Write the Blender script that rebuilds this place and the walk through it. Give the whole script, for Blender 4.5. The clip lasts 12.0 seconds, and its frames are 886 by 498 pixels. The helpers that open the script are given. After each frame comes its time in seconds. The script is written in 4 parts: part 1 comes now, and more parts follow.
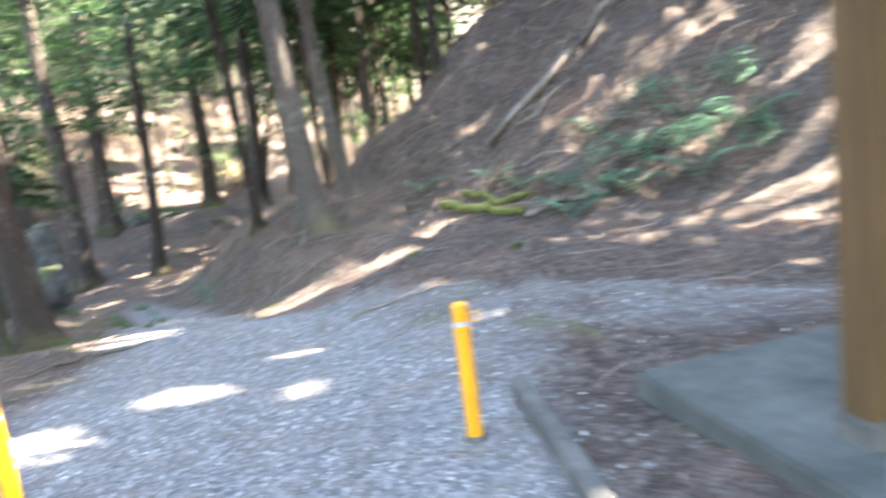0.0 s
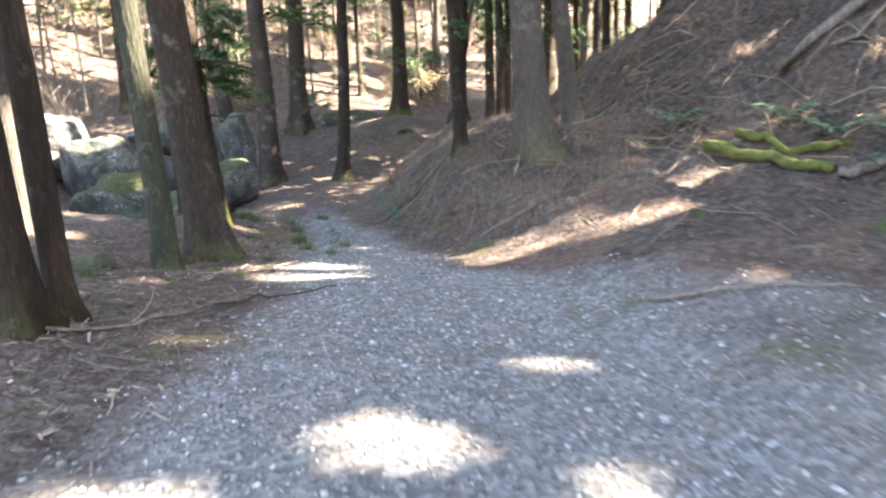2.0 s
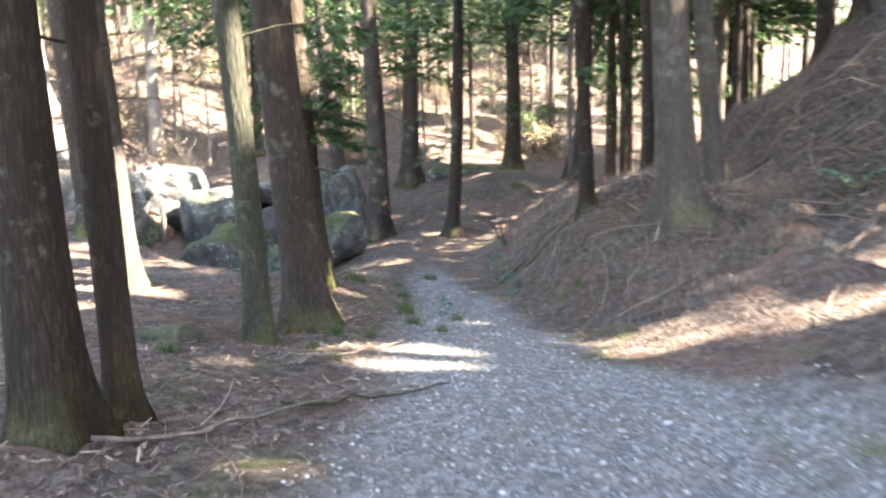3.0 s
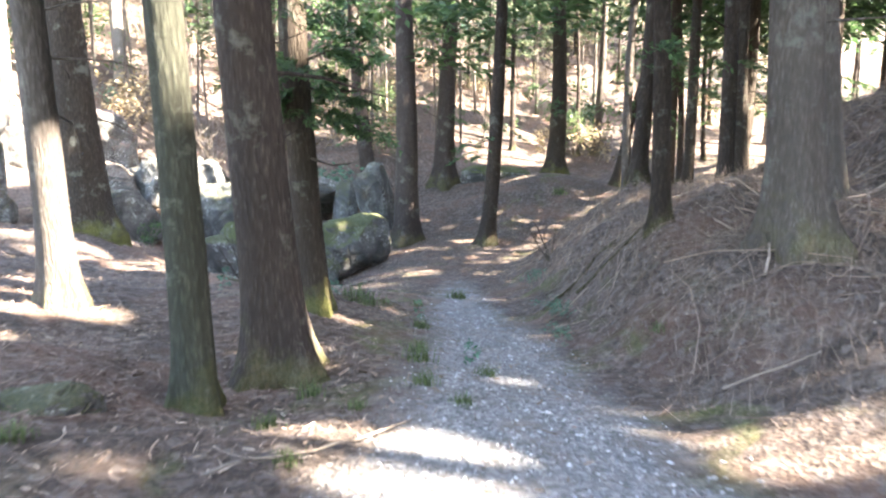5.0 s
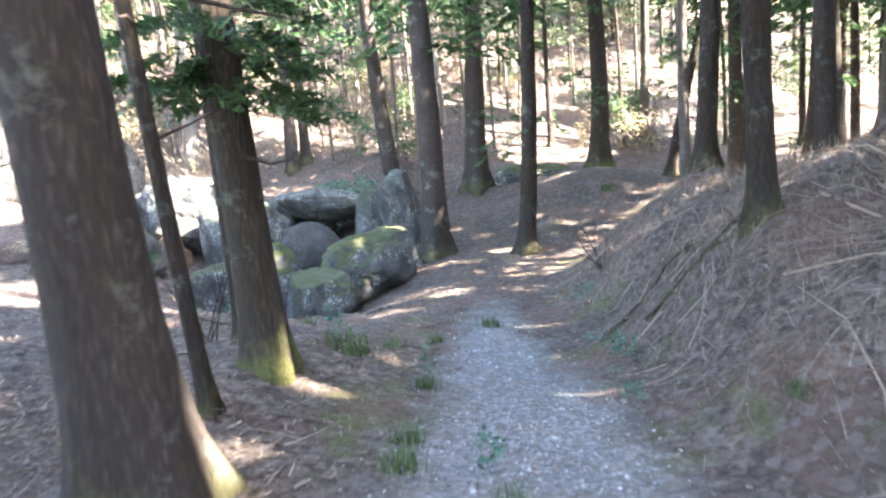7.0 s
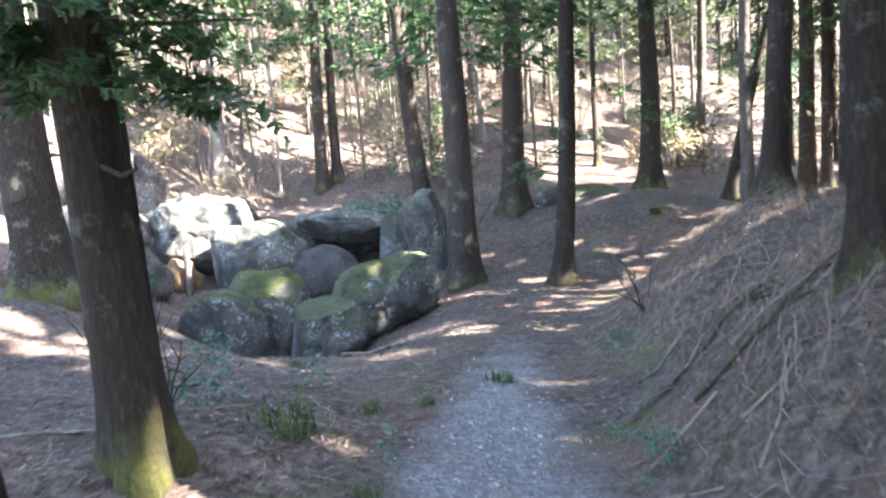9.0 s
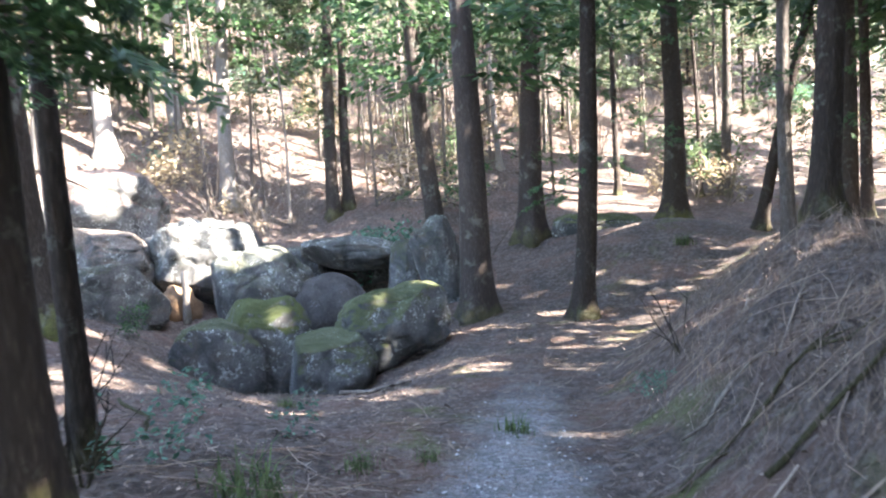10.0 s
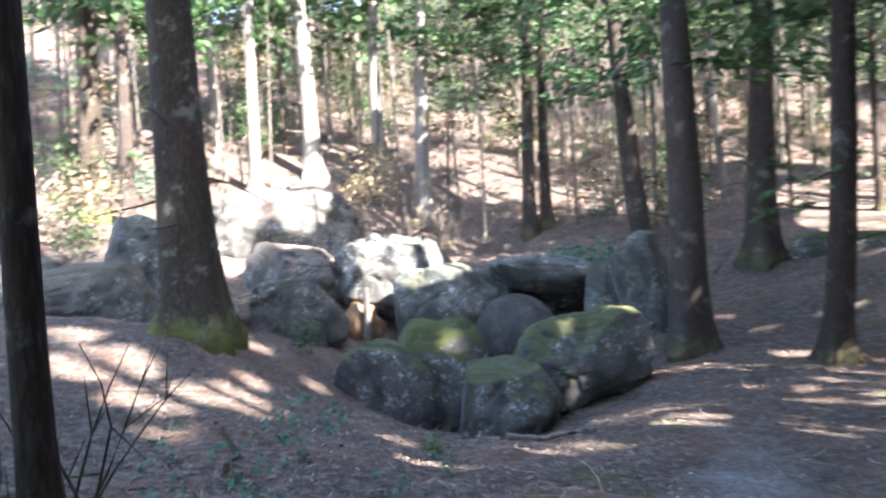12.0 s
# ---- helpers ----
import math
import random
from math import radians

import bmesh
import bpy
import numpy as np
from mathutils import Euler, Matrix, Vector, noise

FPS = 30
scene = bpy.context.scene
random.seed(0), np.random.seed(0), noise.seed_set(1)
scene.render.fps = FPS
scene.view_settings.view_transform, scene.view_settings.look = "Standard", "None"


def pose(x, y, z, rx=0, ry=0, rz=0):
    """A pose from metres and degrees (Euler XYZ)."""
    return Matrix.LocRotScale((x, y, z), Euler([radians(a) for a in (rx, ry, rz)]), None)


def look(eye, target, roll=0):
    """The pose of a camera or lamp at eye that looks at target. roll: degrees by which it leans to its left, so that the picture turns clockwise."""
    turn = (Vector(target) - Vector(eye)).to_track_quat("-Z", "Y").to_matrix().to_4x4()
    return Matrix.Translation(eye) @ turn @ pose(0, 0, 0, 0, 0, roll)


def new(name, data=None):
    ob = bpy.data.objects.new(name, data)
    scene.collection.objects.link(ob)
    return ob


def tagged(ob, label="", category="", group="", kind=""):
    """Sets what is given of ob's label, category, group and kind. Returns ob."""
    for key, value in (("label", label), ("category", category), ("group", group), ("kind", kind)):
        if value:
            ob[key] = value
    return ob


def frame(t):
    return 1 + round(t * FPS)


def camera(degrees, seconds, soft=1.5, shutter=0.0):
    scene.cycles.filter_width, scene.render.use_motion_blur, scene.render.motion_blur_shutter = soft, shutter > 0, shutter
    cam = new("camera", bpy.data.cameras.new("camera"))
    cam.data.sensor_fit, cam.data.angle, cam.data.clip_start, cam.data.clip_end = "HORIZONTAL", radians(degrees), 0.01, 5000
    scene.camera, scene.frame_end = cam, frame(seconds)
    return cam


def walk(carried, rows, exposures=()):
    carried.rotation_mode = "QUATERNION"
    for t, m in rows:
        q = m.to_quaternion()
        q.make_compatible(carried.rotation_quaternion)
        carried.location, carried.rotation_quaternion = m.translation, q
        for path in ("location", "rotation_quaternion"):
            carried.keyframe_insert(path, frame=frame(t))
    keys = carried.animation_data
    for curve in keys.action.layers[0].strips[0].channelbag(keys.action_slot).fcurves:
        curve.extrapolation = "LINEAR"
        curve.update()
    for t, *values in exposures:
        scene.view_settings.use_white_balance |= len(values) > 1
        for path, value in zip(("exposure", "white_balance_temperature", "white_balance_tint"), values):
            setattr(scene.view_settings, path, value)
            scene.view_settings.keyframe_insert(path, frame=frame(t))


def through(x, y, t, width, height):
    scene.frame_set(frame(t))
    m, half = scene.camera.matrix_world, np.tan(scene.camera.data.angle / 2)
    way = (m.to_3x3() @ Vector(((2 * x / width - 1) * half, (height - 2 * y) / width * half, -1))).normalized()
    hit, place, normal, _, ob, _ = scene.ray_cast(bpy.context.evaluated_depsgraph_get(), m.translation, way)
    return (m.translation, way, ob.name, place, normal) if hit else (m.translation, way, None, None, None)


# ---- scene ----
cam = camera(66.1, 12.0, soft=2.2, shutter=0.7)
PATH = [
    (0, (0.163, -0.239, 1.537), (0.09, 1.731, 1.202), -7.5),
    (0.5, (-0.196, 0.464, 1.486), (-0.621, 2.378, 1.092), -6.3),
    (1, (-0.585, 1.107, 1.512), (-1.118, 2.989, 1.095), -5.2),
    (1.5, (-0.775, 1.636, 1.489), (-1.301, 3.508, 1.018), -4.7),
    (2, (-1.181, 2.284, 1.367), (-1.727, 4.14, 0.86), -2.3),
    (2.5, (-1.424, 2.821, 1.368), (-2.101, 4.658, 0.957), -2.0),
    (3, (-1.812, 3.42, 1.351), (-2.648, 5.203, 1.004), -2.1),
    (3.5, (-2.107, 3.961, 1.309), (-3.018, 5.7, 0.925), 0.4),
    (5.5, (-3.111, 6.252, 1.087), (-4.072, 7.978, 0.779), -1.3),
    (6, (-3.45, 6.877, 1.04), (-4.577, 8.507, 0.768), -0.4),
    (6.5, (-3.55, 7.458, 0.975), (-4.546, 9.155, 0.616), -2.7),
    (7, (-3.689, 8.106, 0.834), (-4.737, 9.781, 0.524), -4.8),
    (9, (-4.154, 10.015, 0.701), (-5.327, 11.618, 0.461), -4.4),
    (9.5, (-4.431, 10.431, 0.625), (-5.607, 12.045, 0.517), -4.6),
    (10, (-4.704, 10.919, 0.538), (-5.914, 12.505, 0.391), -3.8),
    (10.5, (-4.961, 11.355, 0.472), (-6.2, 12.921, 0.355), -4.3),
    (11, (-5.209, 11.866, 0.375), (-6.688, 13.209, 0.295), -5.1),
    (11.5, (-5.479, 12.234, 0.329), (-7.011, 13.519, 0.289), -5.2),
    (12, (-5.742, 12.723, 0.178), (-7.379, 13.872, 0.151), -3.7),
]
LIGHT = [(0.0, 4.6, 7300, 13), (2.5, 4.08, 7700, 16), (3.5, 4.48, 7600, 15), (5.5, 4.47, 7200, 15), (7.0, 4.75, 6850, 14), (9.0, 4.36, 6650, 15), (10.5, 4.08, 6550, 16), (12.0, 3.78, 6500, 16)]
walk(cam, [(t, look(eye, target, roll)) for t, eye, target, roll in PATH], LIGHT)

# ---- light ----
SUN_AZ, SUN_EL = 14.0, 41.0  # degrees from +x towards +y; above the horizon
SUN_DIR = Vector((math.cos(radians(SUN_AZ)) * math.cos(radians(SUN_EL)), math.sin(radians(SUN_AZ)) * math.cos(radians(SUN_EL)), math.sin(radians(SUN_EL))))
world = bpy.data.worlds.new("sky")
scene.world = world
world.use_nodes = True
sky_nodes = world.node_tree.nodes
sky = sky_nodes.new("ShaderNodeTexSky")
sky.sky_type, sky.sun_disc = "NISHITA", False
sky.sun_elevation, sky.sun_rotation = radians(SUN_EL), radians(90 - SUN_AZ)
sky_nodes["Background"].inputs["Strength"].default_value = 0.15
world.node_tree.links.new(sky.outputs["Color"], sky_nodes["Background"].inputs["Color"])
sun_data = bpy.data.lights.new("sun", "SUN")
sun_data.energy, sun_data.angle, sun_data.color = 5.0, radians(0.55), (1.0, 0.965, 0.90)
sun = new("sun", sun_data)
sun.matrix_world = look((0, 0, 40), Vector((0, 0, 40)) - SUN_DIR)


# ---- materials ----
class Shader:
    """A principled material with short helpers for its nodes."""

    def __init__(self, name, rough=0.8, metal=0.0, spec=0.3):
        self.mat = bpy.data.materials.new(name)
        self.mat.use_nodes = True
        self.tree = self.mat.node_tree
        self.bsdf = self.tree.nodes["Principled BSDF"]
        self.bsdf.inputs["Roughness"].default_value, self.bsdf.inputs["Metallic"].default_value = rough, metal
        self.bsdf.inputs["Specular IOR Level"].default_value = spec
        self.coord = self.tree.nodes.new("ShaderNodeTexCoord")

    def link(self, a, b):
        self.tree.links.new(a, b)
        return self

    def put(self, name, socket):
        self.link(socket, self.bsdf.inputs[name])

    def place(self, scale=(1, 1, 1), space="Object"):
        m = self.tree.nodes.new("ShaderNodeMapping")
        m.inputs["Scale"].default_value = scale
        self.link(self.coord.outputs[space], m.inputs["Vector"])
        return m.outputs["Vector"]

    def noise(self, scale, detail=4, stretch=(1, 1, 1), rough=0.55, warp=0.0, space="Object"):
        n = self.tree.nodes.new("ShaderNodeTexNoise")
        n.inputs["Scale"].default_value, n.inputs["Detail"].default_value = scale, detail
        n.inputs["Roughness"].default_value, n.inputs["Distortion"].default_value = rough, warp
        self.link(self.place(stretch, space), n.inputs["Vector"])
        return n.outputs["Fac"]

    def cells(self, scale, output="Distance", feature="F1", stretch=(1, 1, 1), space="Object"):
        n = self.tree.nodes.new("ShaderNodeTexVoronoi")
        n.feature = feature
        n.inputs["Scale"].default_value = scale
        self.link(self.place(stretch, space), n.inputs["Vector"])
        return n.outputs[output]

    def ramp(self, socket, *stops):
        n = self.tree.nodes.new("ShaderNodeValToRGB")
        e = n.color_ramp.elements
        while len(e) < len(stops):
            e.new(0.5)
        for el, (at, colour) in zip(e, stops):
            el.position = at
            el.color = (colour, colour, colour, 1) if isinstance(colour, (int, float)) else (*colour, 1)
        self.link(socket, n.inputs["Fac"])
        return n.outputs["Color"]

    def mix(self, fac, a, b, kind="MIX"):
        n = self.tree.nodes.new("ShaderNodeMix")
        n.data_type, n.blend_type = "RGBA", kind
        for key, v in ((0, fac), (6, a), (7, b)):
            if isinstance(v, bpy.types.NodeSocket):
                self.link(v, n.inputs[key])
            else:
                n.inputs[key].default_value = v if isinstance(v, (int, float)) else (*v, 1)
        return n.outputs[2]

    def math(self, op, a, b=0.0):
        n = self.tree.nodes.new("ShaderNodeMath")
        n.operation = op
        for key, v in ((0, a), (1, b)):
            if isinstance(v, bpy.types.NodeSocket):
                self.link(v, n.inputs[key])
            else:
                n.inputs[key].default_value = v
        return n.outputs[0]

    def attr(self, name):
        n = self.tree.nodes.new("ShaderNodeAttribute")
        n.attribute_name = name
        return n.outputs["Fac"]

    def island(self):
        return self.tree.nodes.new("ShaderNodeNewGeometry").outputs["Random Per Island"]

    def own(self):
        return self.tree.nodes.new("ShaderNodeObjectInfo").outputs["Random"]

    def axis(self, key, space="Object"):
        n = self.tree.nodes.new("ShaderNodeSeparateXYZ")
        self.link(self.coord.outputs[space], n.inputs[0])
        return n.outputs[key]

    def relief(self, socket, strength=0.5, distance=0.02, under=None):
        n = self.tree.nodes.new("ShaderNodeBump")
        n.inputs["Strength"].default_value, n.inputs["Distance"].default_value = strength, distance
        self.link(socket, n.inputs["Height"])
        if under:
            self.link(under, n.inputs["Normal"])
        self.link(n.outputs["Normal"], self.bsdf.inputs["Normal"])
        return n.outputs["Normal"]

    def thin(self, colour_socket, amount=0.45):
        """Lets light through, as leaves do."""
        t = self.tree.nodes.new("ShaderNodeBsdfTranslucent")
        m = self.tree.nodes.new("ShaderNodeMixShader")
        m.inputs[0].default_value = amount
        self.link(colour_socket, t.inputs["Color"])
        self.link(self.bsdf.outputs[0], m.inputs[1]).link(t.outputs[0], m.inputs[2])
        self.link(m.outputs[0], self.tree.nodes["Material Output"].inputs["Surface"])


def ground_material():
    s = Shader("forest_floor", 0.92, spec=0.15)
    edge = s.math("ADD", s.attr("gravel"), s.math("MULTIPLY", s.math("SUBTRACT", s.noise(1.3, 5, warp=0.4), 0.5), 1.1))
    mask = s.ramp(edge, (0.34, 0.0), (0.85, 1.0))
    stone = s.cells(26, "Color")
    chips = s.ramp(stone, (0.0, (0.11, 0.108, 0.105)), (0.5, (0.20, 0.197, 0.19)), (1.0, (0.36, 0.355, 0.34)))
    chips = s.mix(s.ramp(s.noise(3.1, 4), (0.45, 0.0), (0.75, 0.55)), chips, (0.22, 0.17, 0.13))
    litter = s.ramp(s.noise(9, 6, (1, 1, 1), 0.7), (0.34, (0.026, 0.020, 0.016)), (0.5, (0.09, 0.069, 0.057)), (0.64, (0.24, 0.185, 0.152)))
    needles = s.ramp(s.noise(60, 3, (1, 0.18, 1), 0.6, 2.0), (0.4, 0.0), (0.7, 0.6))
    litter = s.mix(needles, litter, (0.17, 0.122, 0.095))
    rust = s.ramp(s.noise(0.9, 4), (0.5, 0.0), (0.62, 0.6))
    litter = s.mix(rust, litter, (0.17, 0.098, 0.07))
    litter = s.mix(s.ramp(s.noise(0.55, 5, warp=0.8), (0.4, 0.55), (0.62, 0.0)), litter, (0.045, 0.038, 0.033))
    litter = s.mix(s.ramp(s.cells(14, "Color"), (0.55, 0.0), (0.9, 0.5)), litter, (0.21, 0.18, 0.155))
    moss = s.math("MULTIPLY", s.ramp(s.noise(1.1, 5, warp=0.6), (0.55, 0.0), (0.68, 0.8)), s.attr("moss"))
    green = s.ramp(s.noise(30, 4), (0.3, (0.045, 0.06, 0.018)), (0.7, (0.14, 0.16, 0.05)))
    s.put("Base Color", s.mix(moss, s.mix(mask, litter, chips), green))
    lumps = s.math("ADD", s.math("MULTIPLY", s.noise(45, 4, (1, 0.4, 1), 0.7, 1.0), 0.8), s.math("MULTIPLY", s.cells(26), 0.9))
    s.relief(lumps, 1.0, 0.04)
    return s.mat


def bark_material(name, dark, mid, pale, moss=0.5):
    s = Shader(name, 0.9, spec=0.15)
    streak = s.noise(6.5, 7, (4.0, 4.0, 0.75), 0.72, 1.2)
    flake = s.cells(11, "Distance", "F1", (3.2, 3.2, 0.7))
    colour = s.ramp(streak, (0.34, dark), (0.52, mid), (0.8, pale))
    colour = s.mix(s.ramp(flake, (0.2, 0.0), (0.6, 0.7)), colour, dark)
    blotch = s.ramp(s.noise(1.6, 5, (1, 1, 0.6), 0.65), (0.42, 0.55), (0.6, 0.0))
    colour = s.mix(blotch, colour, dark)
    lichen = s.ramp(s.noise(2.3, 6, rough=0.7), (0.56, 0.0), (0.66, 0.55))
    colour = s.mix(lichen, colour, (0.21, 0.22, 0.18))
    low = s.math("SUBTRACT", 1.15, s.math("MULTIPLY", s.axis("Z"), 0.75))
    grown = s.math("MULTIPLY", s.ramp(s.math("MULTIPLY", s.noise(3.4, 5), s.math("MAXIMUM", low, 0.0)), (0.40, 0.0), (0.64, 1.0)), moss)
    colour = s.mix(grown, colour, s.ramp(s.noise(40, 3), (0.3, (0.07, 0.085, 0.02)), (0.7, (0.155, 0.145, 0.048))))
    s.put("Base Color", s.mix(s.ramp(s.own(), (0, 0.0), (1, 0.25)), colour, mid))
    s.relief(s.math("SUBTRACT", s.math("MULTIPLY", streak, 1.2), s.math("MULTIPLY", flake, 0.7)), 1.0, 0.03)
    return s.mat


def leaf_material(name, dark, light, through=0.45):
    s = Shader(name, 0.55, spec=0.3)
    c = s.ramp(s.island(), (0.0, dark), (0.75, light), (1.0, tuple(min(1, v * 1.35) for v in light)))
    s.put("Base Color", c)
    s.thin(c, through)
    return s.mat


def rock_material():
    s = Shader("granite", 0.9, spec=0.2)
    grain = s.ramp(s.noise(34, 6, rough=0.8), (0.32, (0.06, 0.06, 0.057)), (0.52, (0.15, 0.148, 0.138)), (0.75, (0.29, 0.28, 0.255)))
    stain = s.ramp(s.noise(1.3, 6, rough=0.65, warp=0.8), (0.40, 0.85), (0.60, 0.0))
    c = s.mix(stain, grain, (0.042, 0.042, 0.040))
    brown = s.ramp(s.noise(2.6, 5, warp=0.4), (0.52, 0.0), (0.7, 0.6))
    c = s.mix(brown, c, (0.12, 0.095, 0.068))
    field = s.ramp(s.noise(1.5, 4, warp=0.5), (0.44, 0.0), (0.6, 1.0))
    spots = s.ramp(s.math("ADD", s.math("MULTIPLY", s.noise(13, 6, rough=0.8), 0.75), s.math("MULTIPLY", s.noise(5, 3), 0.25)), (0.535, 0.0), (0.575, 0.85))
    c = s.mix(s.math("MULTIPLY", spots, field), c, (0.50, 0.52, 0.48))
    n = s.tree.nodes.new("ShaderNodeSeparateXYZ")
    s.link(s.tree.nodes.new("ShaderNodeNewGeometry").outputs["Normal"], n.inputs[0])
    up = s.math("MULTIPLY", s.math("ADD", n.outputs["Z"], 0.55), s.noise(2.4, 7, rough=0.72, warp=1.0))
    moss = s.ramp(up, (0.40, 0.0), (0.52, 0.92))
    c = s.mix(s.math("MULTIPLY", moss, s.attr("moss")), c, s.ramp(s.noise(45, 5, rough=0.7), (0.3, (0.028, 0.036, 0.012)), (0.55, (0.075, 0.088, 0.026)), (0.75, (0.15, 0.155, 0.045))))
    c = s.mix(s.attr("dark"), c, s.ramp(s.noise(20, 6, rough=0.75), (0.35, (0.03, 0.026, 0.023)), (0.7, (0.085, 0.073, 0.063))))
    strewn = s.ramp(s.math("MULTIPLY", s.math("ADD", n.outputs["Z"], 0.6), s.noise(3.5, 6, rough=0.7)), (0.40, 0.0), (0.5, 0.95))
    c = s.mix(s.math("MULTIPLY", strewn, s.attr("litter")), c, s.ramp(s.noise(30, 5), (0.35, (0.06, 0.042, 0.034)), (0.65, (0.22, 0.165, 0.14))))
    s.put("Base Color", c)
    s.relief(s.math("ADD", s.noise(6, 8, rough=0.75), s.math("MULTIPLY", s.noise(45, 5), 0.4)), 1.0, 0.07)
    return s.mat


def simple_material(name, a, b, scale=12, rough=0.8, bump=0.4, stretch=(1, 1, 1), metal=0.0, spec=0.3):
    s = Shader(name, rough, metal, spec)
    s.put("Base Color", s.ramp(s.noise(scale, 5, stretch, 0.65), (0.3, a), (0.7, b)))
    s.relief(s.noise(scale * 3, 4, stretch), bump, 0.01)
    return s.mat


def island_material(name, *stops, rough=0.9):
    s = Shader(name, rough, spec=0.2)
    s.put("Base Color", s.mix(0.35, s.ramp(s.island(), *stops), s.ramp(s.noise(40, 4), (0.3, stops[0][1]), (0.7, stops[-1][1]))))
    s.relief(s.noise(60, 3), 0.4, 0.005)
    return s.mat


def paint_material():
    s = Shader("yellow_paint", 0.38, spec=0.5)
    c = s.ramp(s.noise(6, 4), (0.3, (0.60, 0.24, 0.004)), (0.7, (0.72, 0.31, 0.008)))
    c = s.mix(s.ramp(s.noise(34, 6, rough=0.8), (0.66, 0.0), (0.72, 0.8)), c, (0.20, 0.13, 0.06))
    s.put("Base Color", c)
    s.relief(s.noise(80, 2), 0.08, 0.002)
    return s.mat


GROUND = ground_material()
BARK = bark_material("cedar_bark", (0.032, 0.025, 0.021), (0.092, 0.073, 0.061), (0.19, 0.155, 0.13))
BARK_DARK = bark_material("dark_bark", (0.022, 0.017, 0.014), (0.065, 0.05, 0.04), (0.13, 0.105, 0.085), 0.35)
BARK_PALE = bark_material("pale_bark", (0.065, 0.055, 0.047), (0.165, 0.142, 0.122), (0.31, 0.275, 0.235), 0.4)
BARK_LICHEN = bark_material("lichened_bark", (0.035, 0.036, 0.026), (0.085, 0.087, 0.063), (0.19, 0.185, 0.145), 0.6)
# grey bark, lightened so that sunlight on far trunks is in the colour
BARK_GREY_SUNLIT = bark_material("grey_sunlit_bark", (0.14, 0.125, 0.11), (0.32, 0.29, 0.255), (0.5, 0.46, 0.40), 0.25)
BARK_MOSSY = bark_material("mossy_bark", (0.028, 0.022, 0.017), (0.08, 0.063, 0.047), (0.16, 0.13, 0.098), 0.95)
NEEDLES = leaf_material("cedar_needles", (0.02, 0.05, 0.018), (0.07, 0.13, 0.05))
# paler needles: sunlight on the far foliage, put into the leaf colour
NEEDLES_LIT = leaf_material("sunlit_needles", (0.04, 0.06, 0.035), (0.125, 0.15, 0.085), 0.5)
BROADLEAF = leaf_material("shrub_leaves", (0.035, 0.065, 0.028), (0.12, 0.165, 0.075), 0.5)
BLUELEAF = leaf_material("fern_leaves", (0.03, 0.08, 0.05), (0.10, 0.20, 0.13), 0.4)
DRYLEAF = leaf_material("dry_leaves", (0.13, 0.095, 0.055), (0.33, 0.265, 0.165), 0.4)
GRASS = leaf_material("grass_blades", (0.035, 0.06, 0.02), (0.11, 0.15, 0.055), 0.4)
ROCK = rock_material()
GRAVEL = island_material("gravel_chips", (0.0, (0.06, 0.058, 0.055)), (0.55, (0.19, 0.187, 0.18)), (0.85, (0.36, 0.355, 0.345)), (1.0, (0.66, 0.65, 0.63)))
TWIGS = island_material("fallen_twigs", (0.0, (0.05, 0.036, 0.028)), (0.55, (0.14, 0.095, 0.07)), (0.85, (0.24, 0.17, 0.125)), (1.0, (0.42, 0.34, 0.27)))
DEADWOOD = simple_material("dead_wood", (0.07, 0.055, 0.045), (0.25, 0.21, 0.17), 4, 0.9, 0.7, (3, 3, 0.5))
MOSSWOOD = simple_material("moss_cushion", (0.04, 0.048, 0.014), (0.15, 0.155, 0.04), 9, 0.95, 0.9)
TIMBER = simple_material("stained_timber", (0.05, 0.027, 0.011), (0.115, 0.066, 0.026), 3, 0.7, 0.5, (4, 4, 0.3))
# base colour darkened to carry the shade of a shelter roof not built
CONCRETE = simple_material("concrete", (0.04, 0.044, 0.038), (0.095, 0.10, 0.088), 2.5, 0.85, 0.5)
CONCRETE_DARK = simple_material("weathered_concrete", (0.05, 0.048, 0.042), (0.12, 0.115, 0.10), 5, 0.9, 0.7)
YELLOW = paint_material()
REFLECT = simple_material("reflective_band", (0.26, 0.26, 0.34), (0.38, 0.38, 0.46), 30, 0.3, 0.05)
CLAY = simple_material("bare_clay", (0.10, 0.058, 0.03), (0.21, 0.13, 0.07), 5, 0.9, 0.6)

# ---- the lie of the land ----
PATH_Y = (-30, 0, 3.2, 6.2, 10.0, 16.2, 19.2, 23, 27, 34, 60)
PATH_X = (3, -0.1, -0.9, -2.3, -4.4, -8.0, -9.7, -11.0, -10.8, -9.0, -6)
PATH_Z = (0.6, 0.06, -0.06, -0.40, -0.88, -1.95, -2.3, -2.42, -2.3, -1.4, -0.6)
PATH_W = (3, 2.8, 2.2, 1.6, 1.0, 0.7, 0.75, 0.8, 0.7, 0.6, 0.6)
TOE = ((60, -30), (14, 3), (7, 8.0), (1, 12.0), (-1.5, 14.4), (-3.3, 16.6), (-4.4, 20.5), (-4.2, 30), (-1, 44), (20, 90))

MOUNDS = ((-4.5, 15.1, 1.1, 0.5), (-4.6, 17.2, 1.3, 0.45), (-14.6, 25.2, 1.8, -0.3), (-26.5, 29.0, 3.5, -1.2), (-32.0, 26.0, 4.0, 0.4), (-4.5, 29.0, 3.5, 0.8), (-6.6, 9.2, 0.9, -0.2), (-8.5, 12.5, 1.2, 0.28), (-16.3, 31.0, 3.0, -0.3), (-2.4, 16.2, 1.0, 0.2))


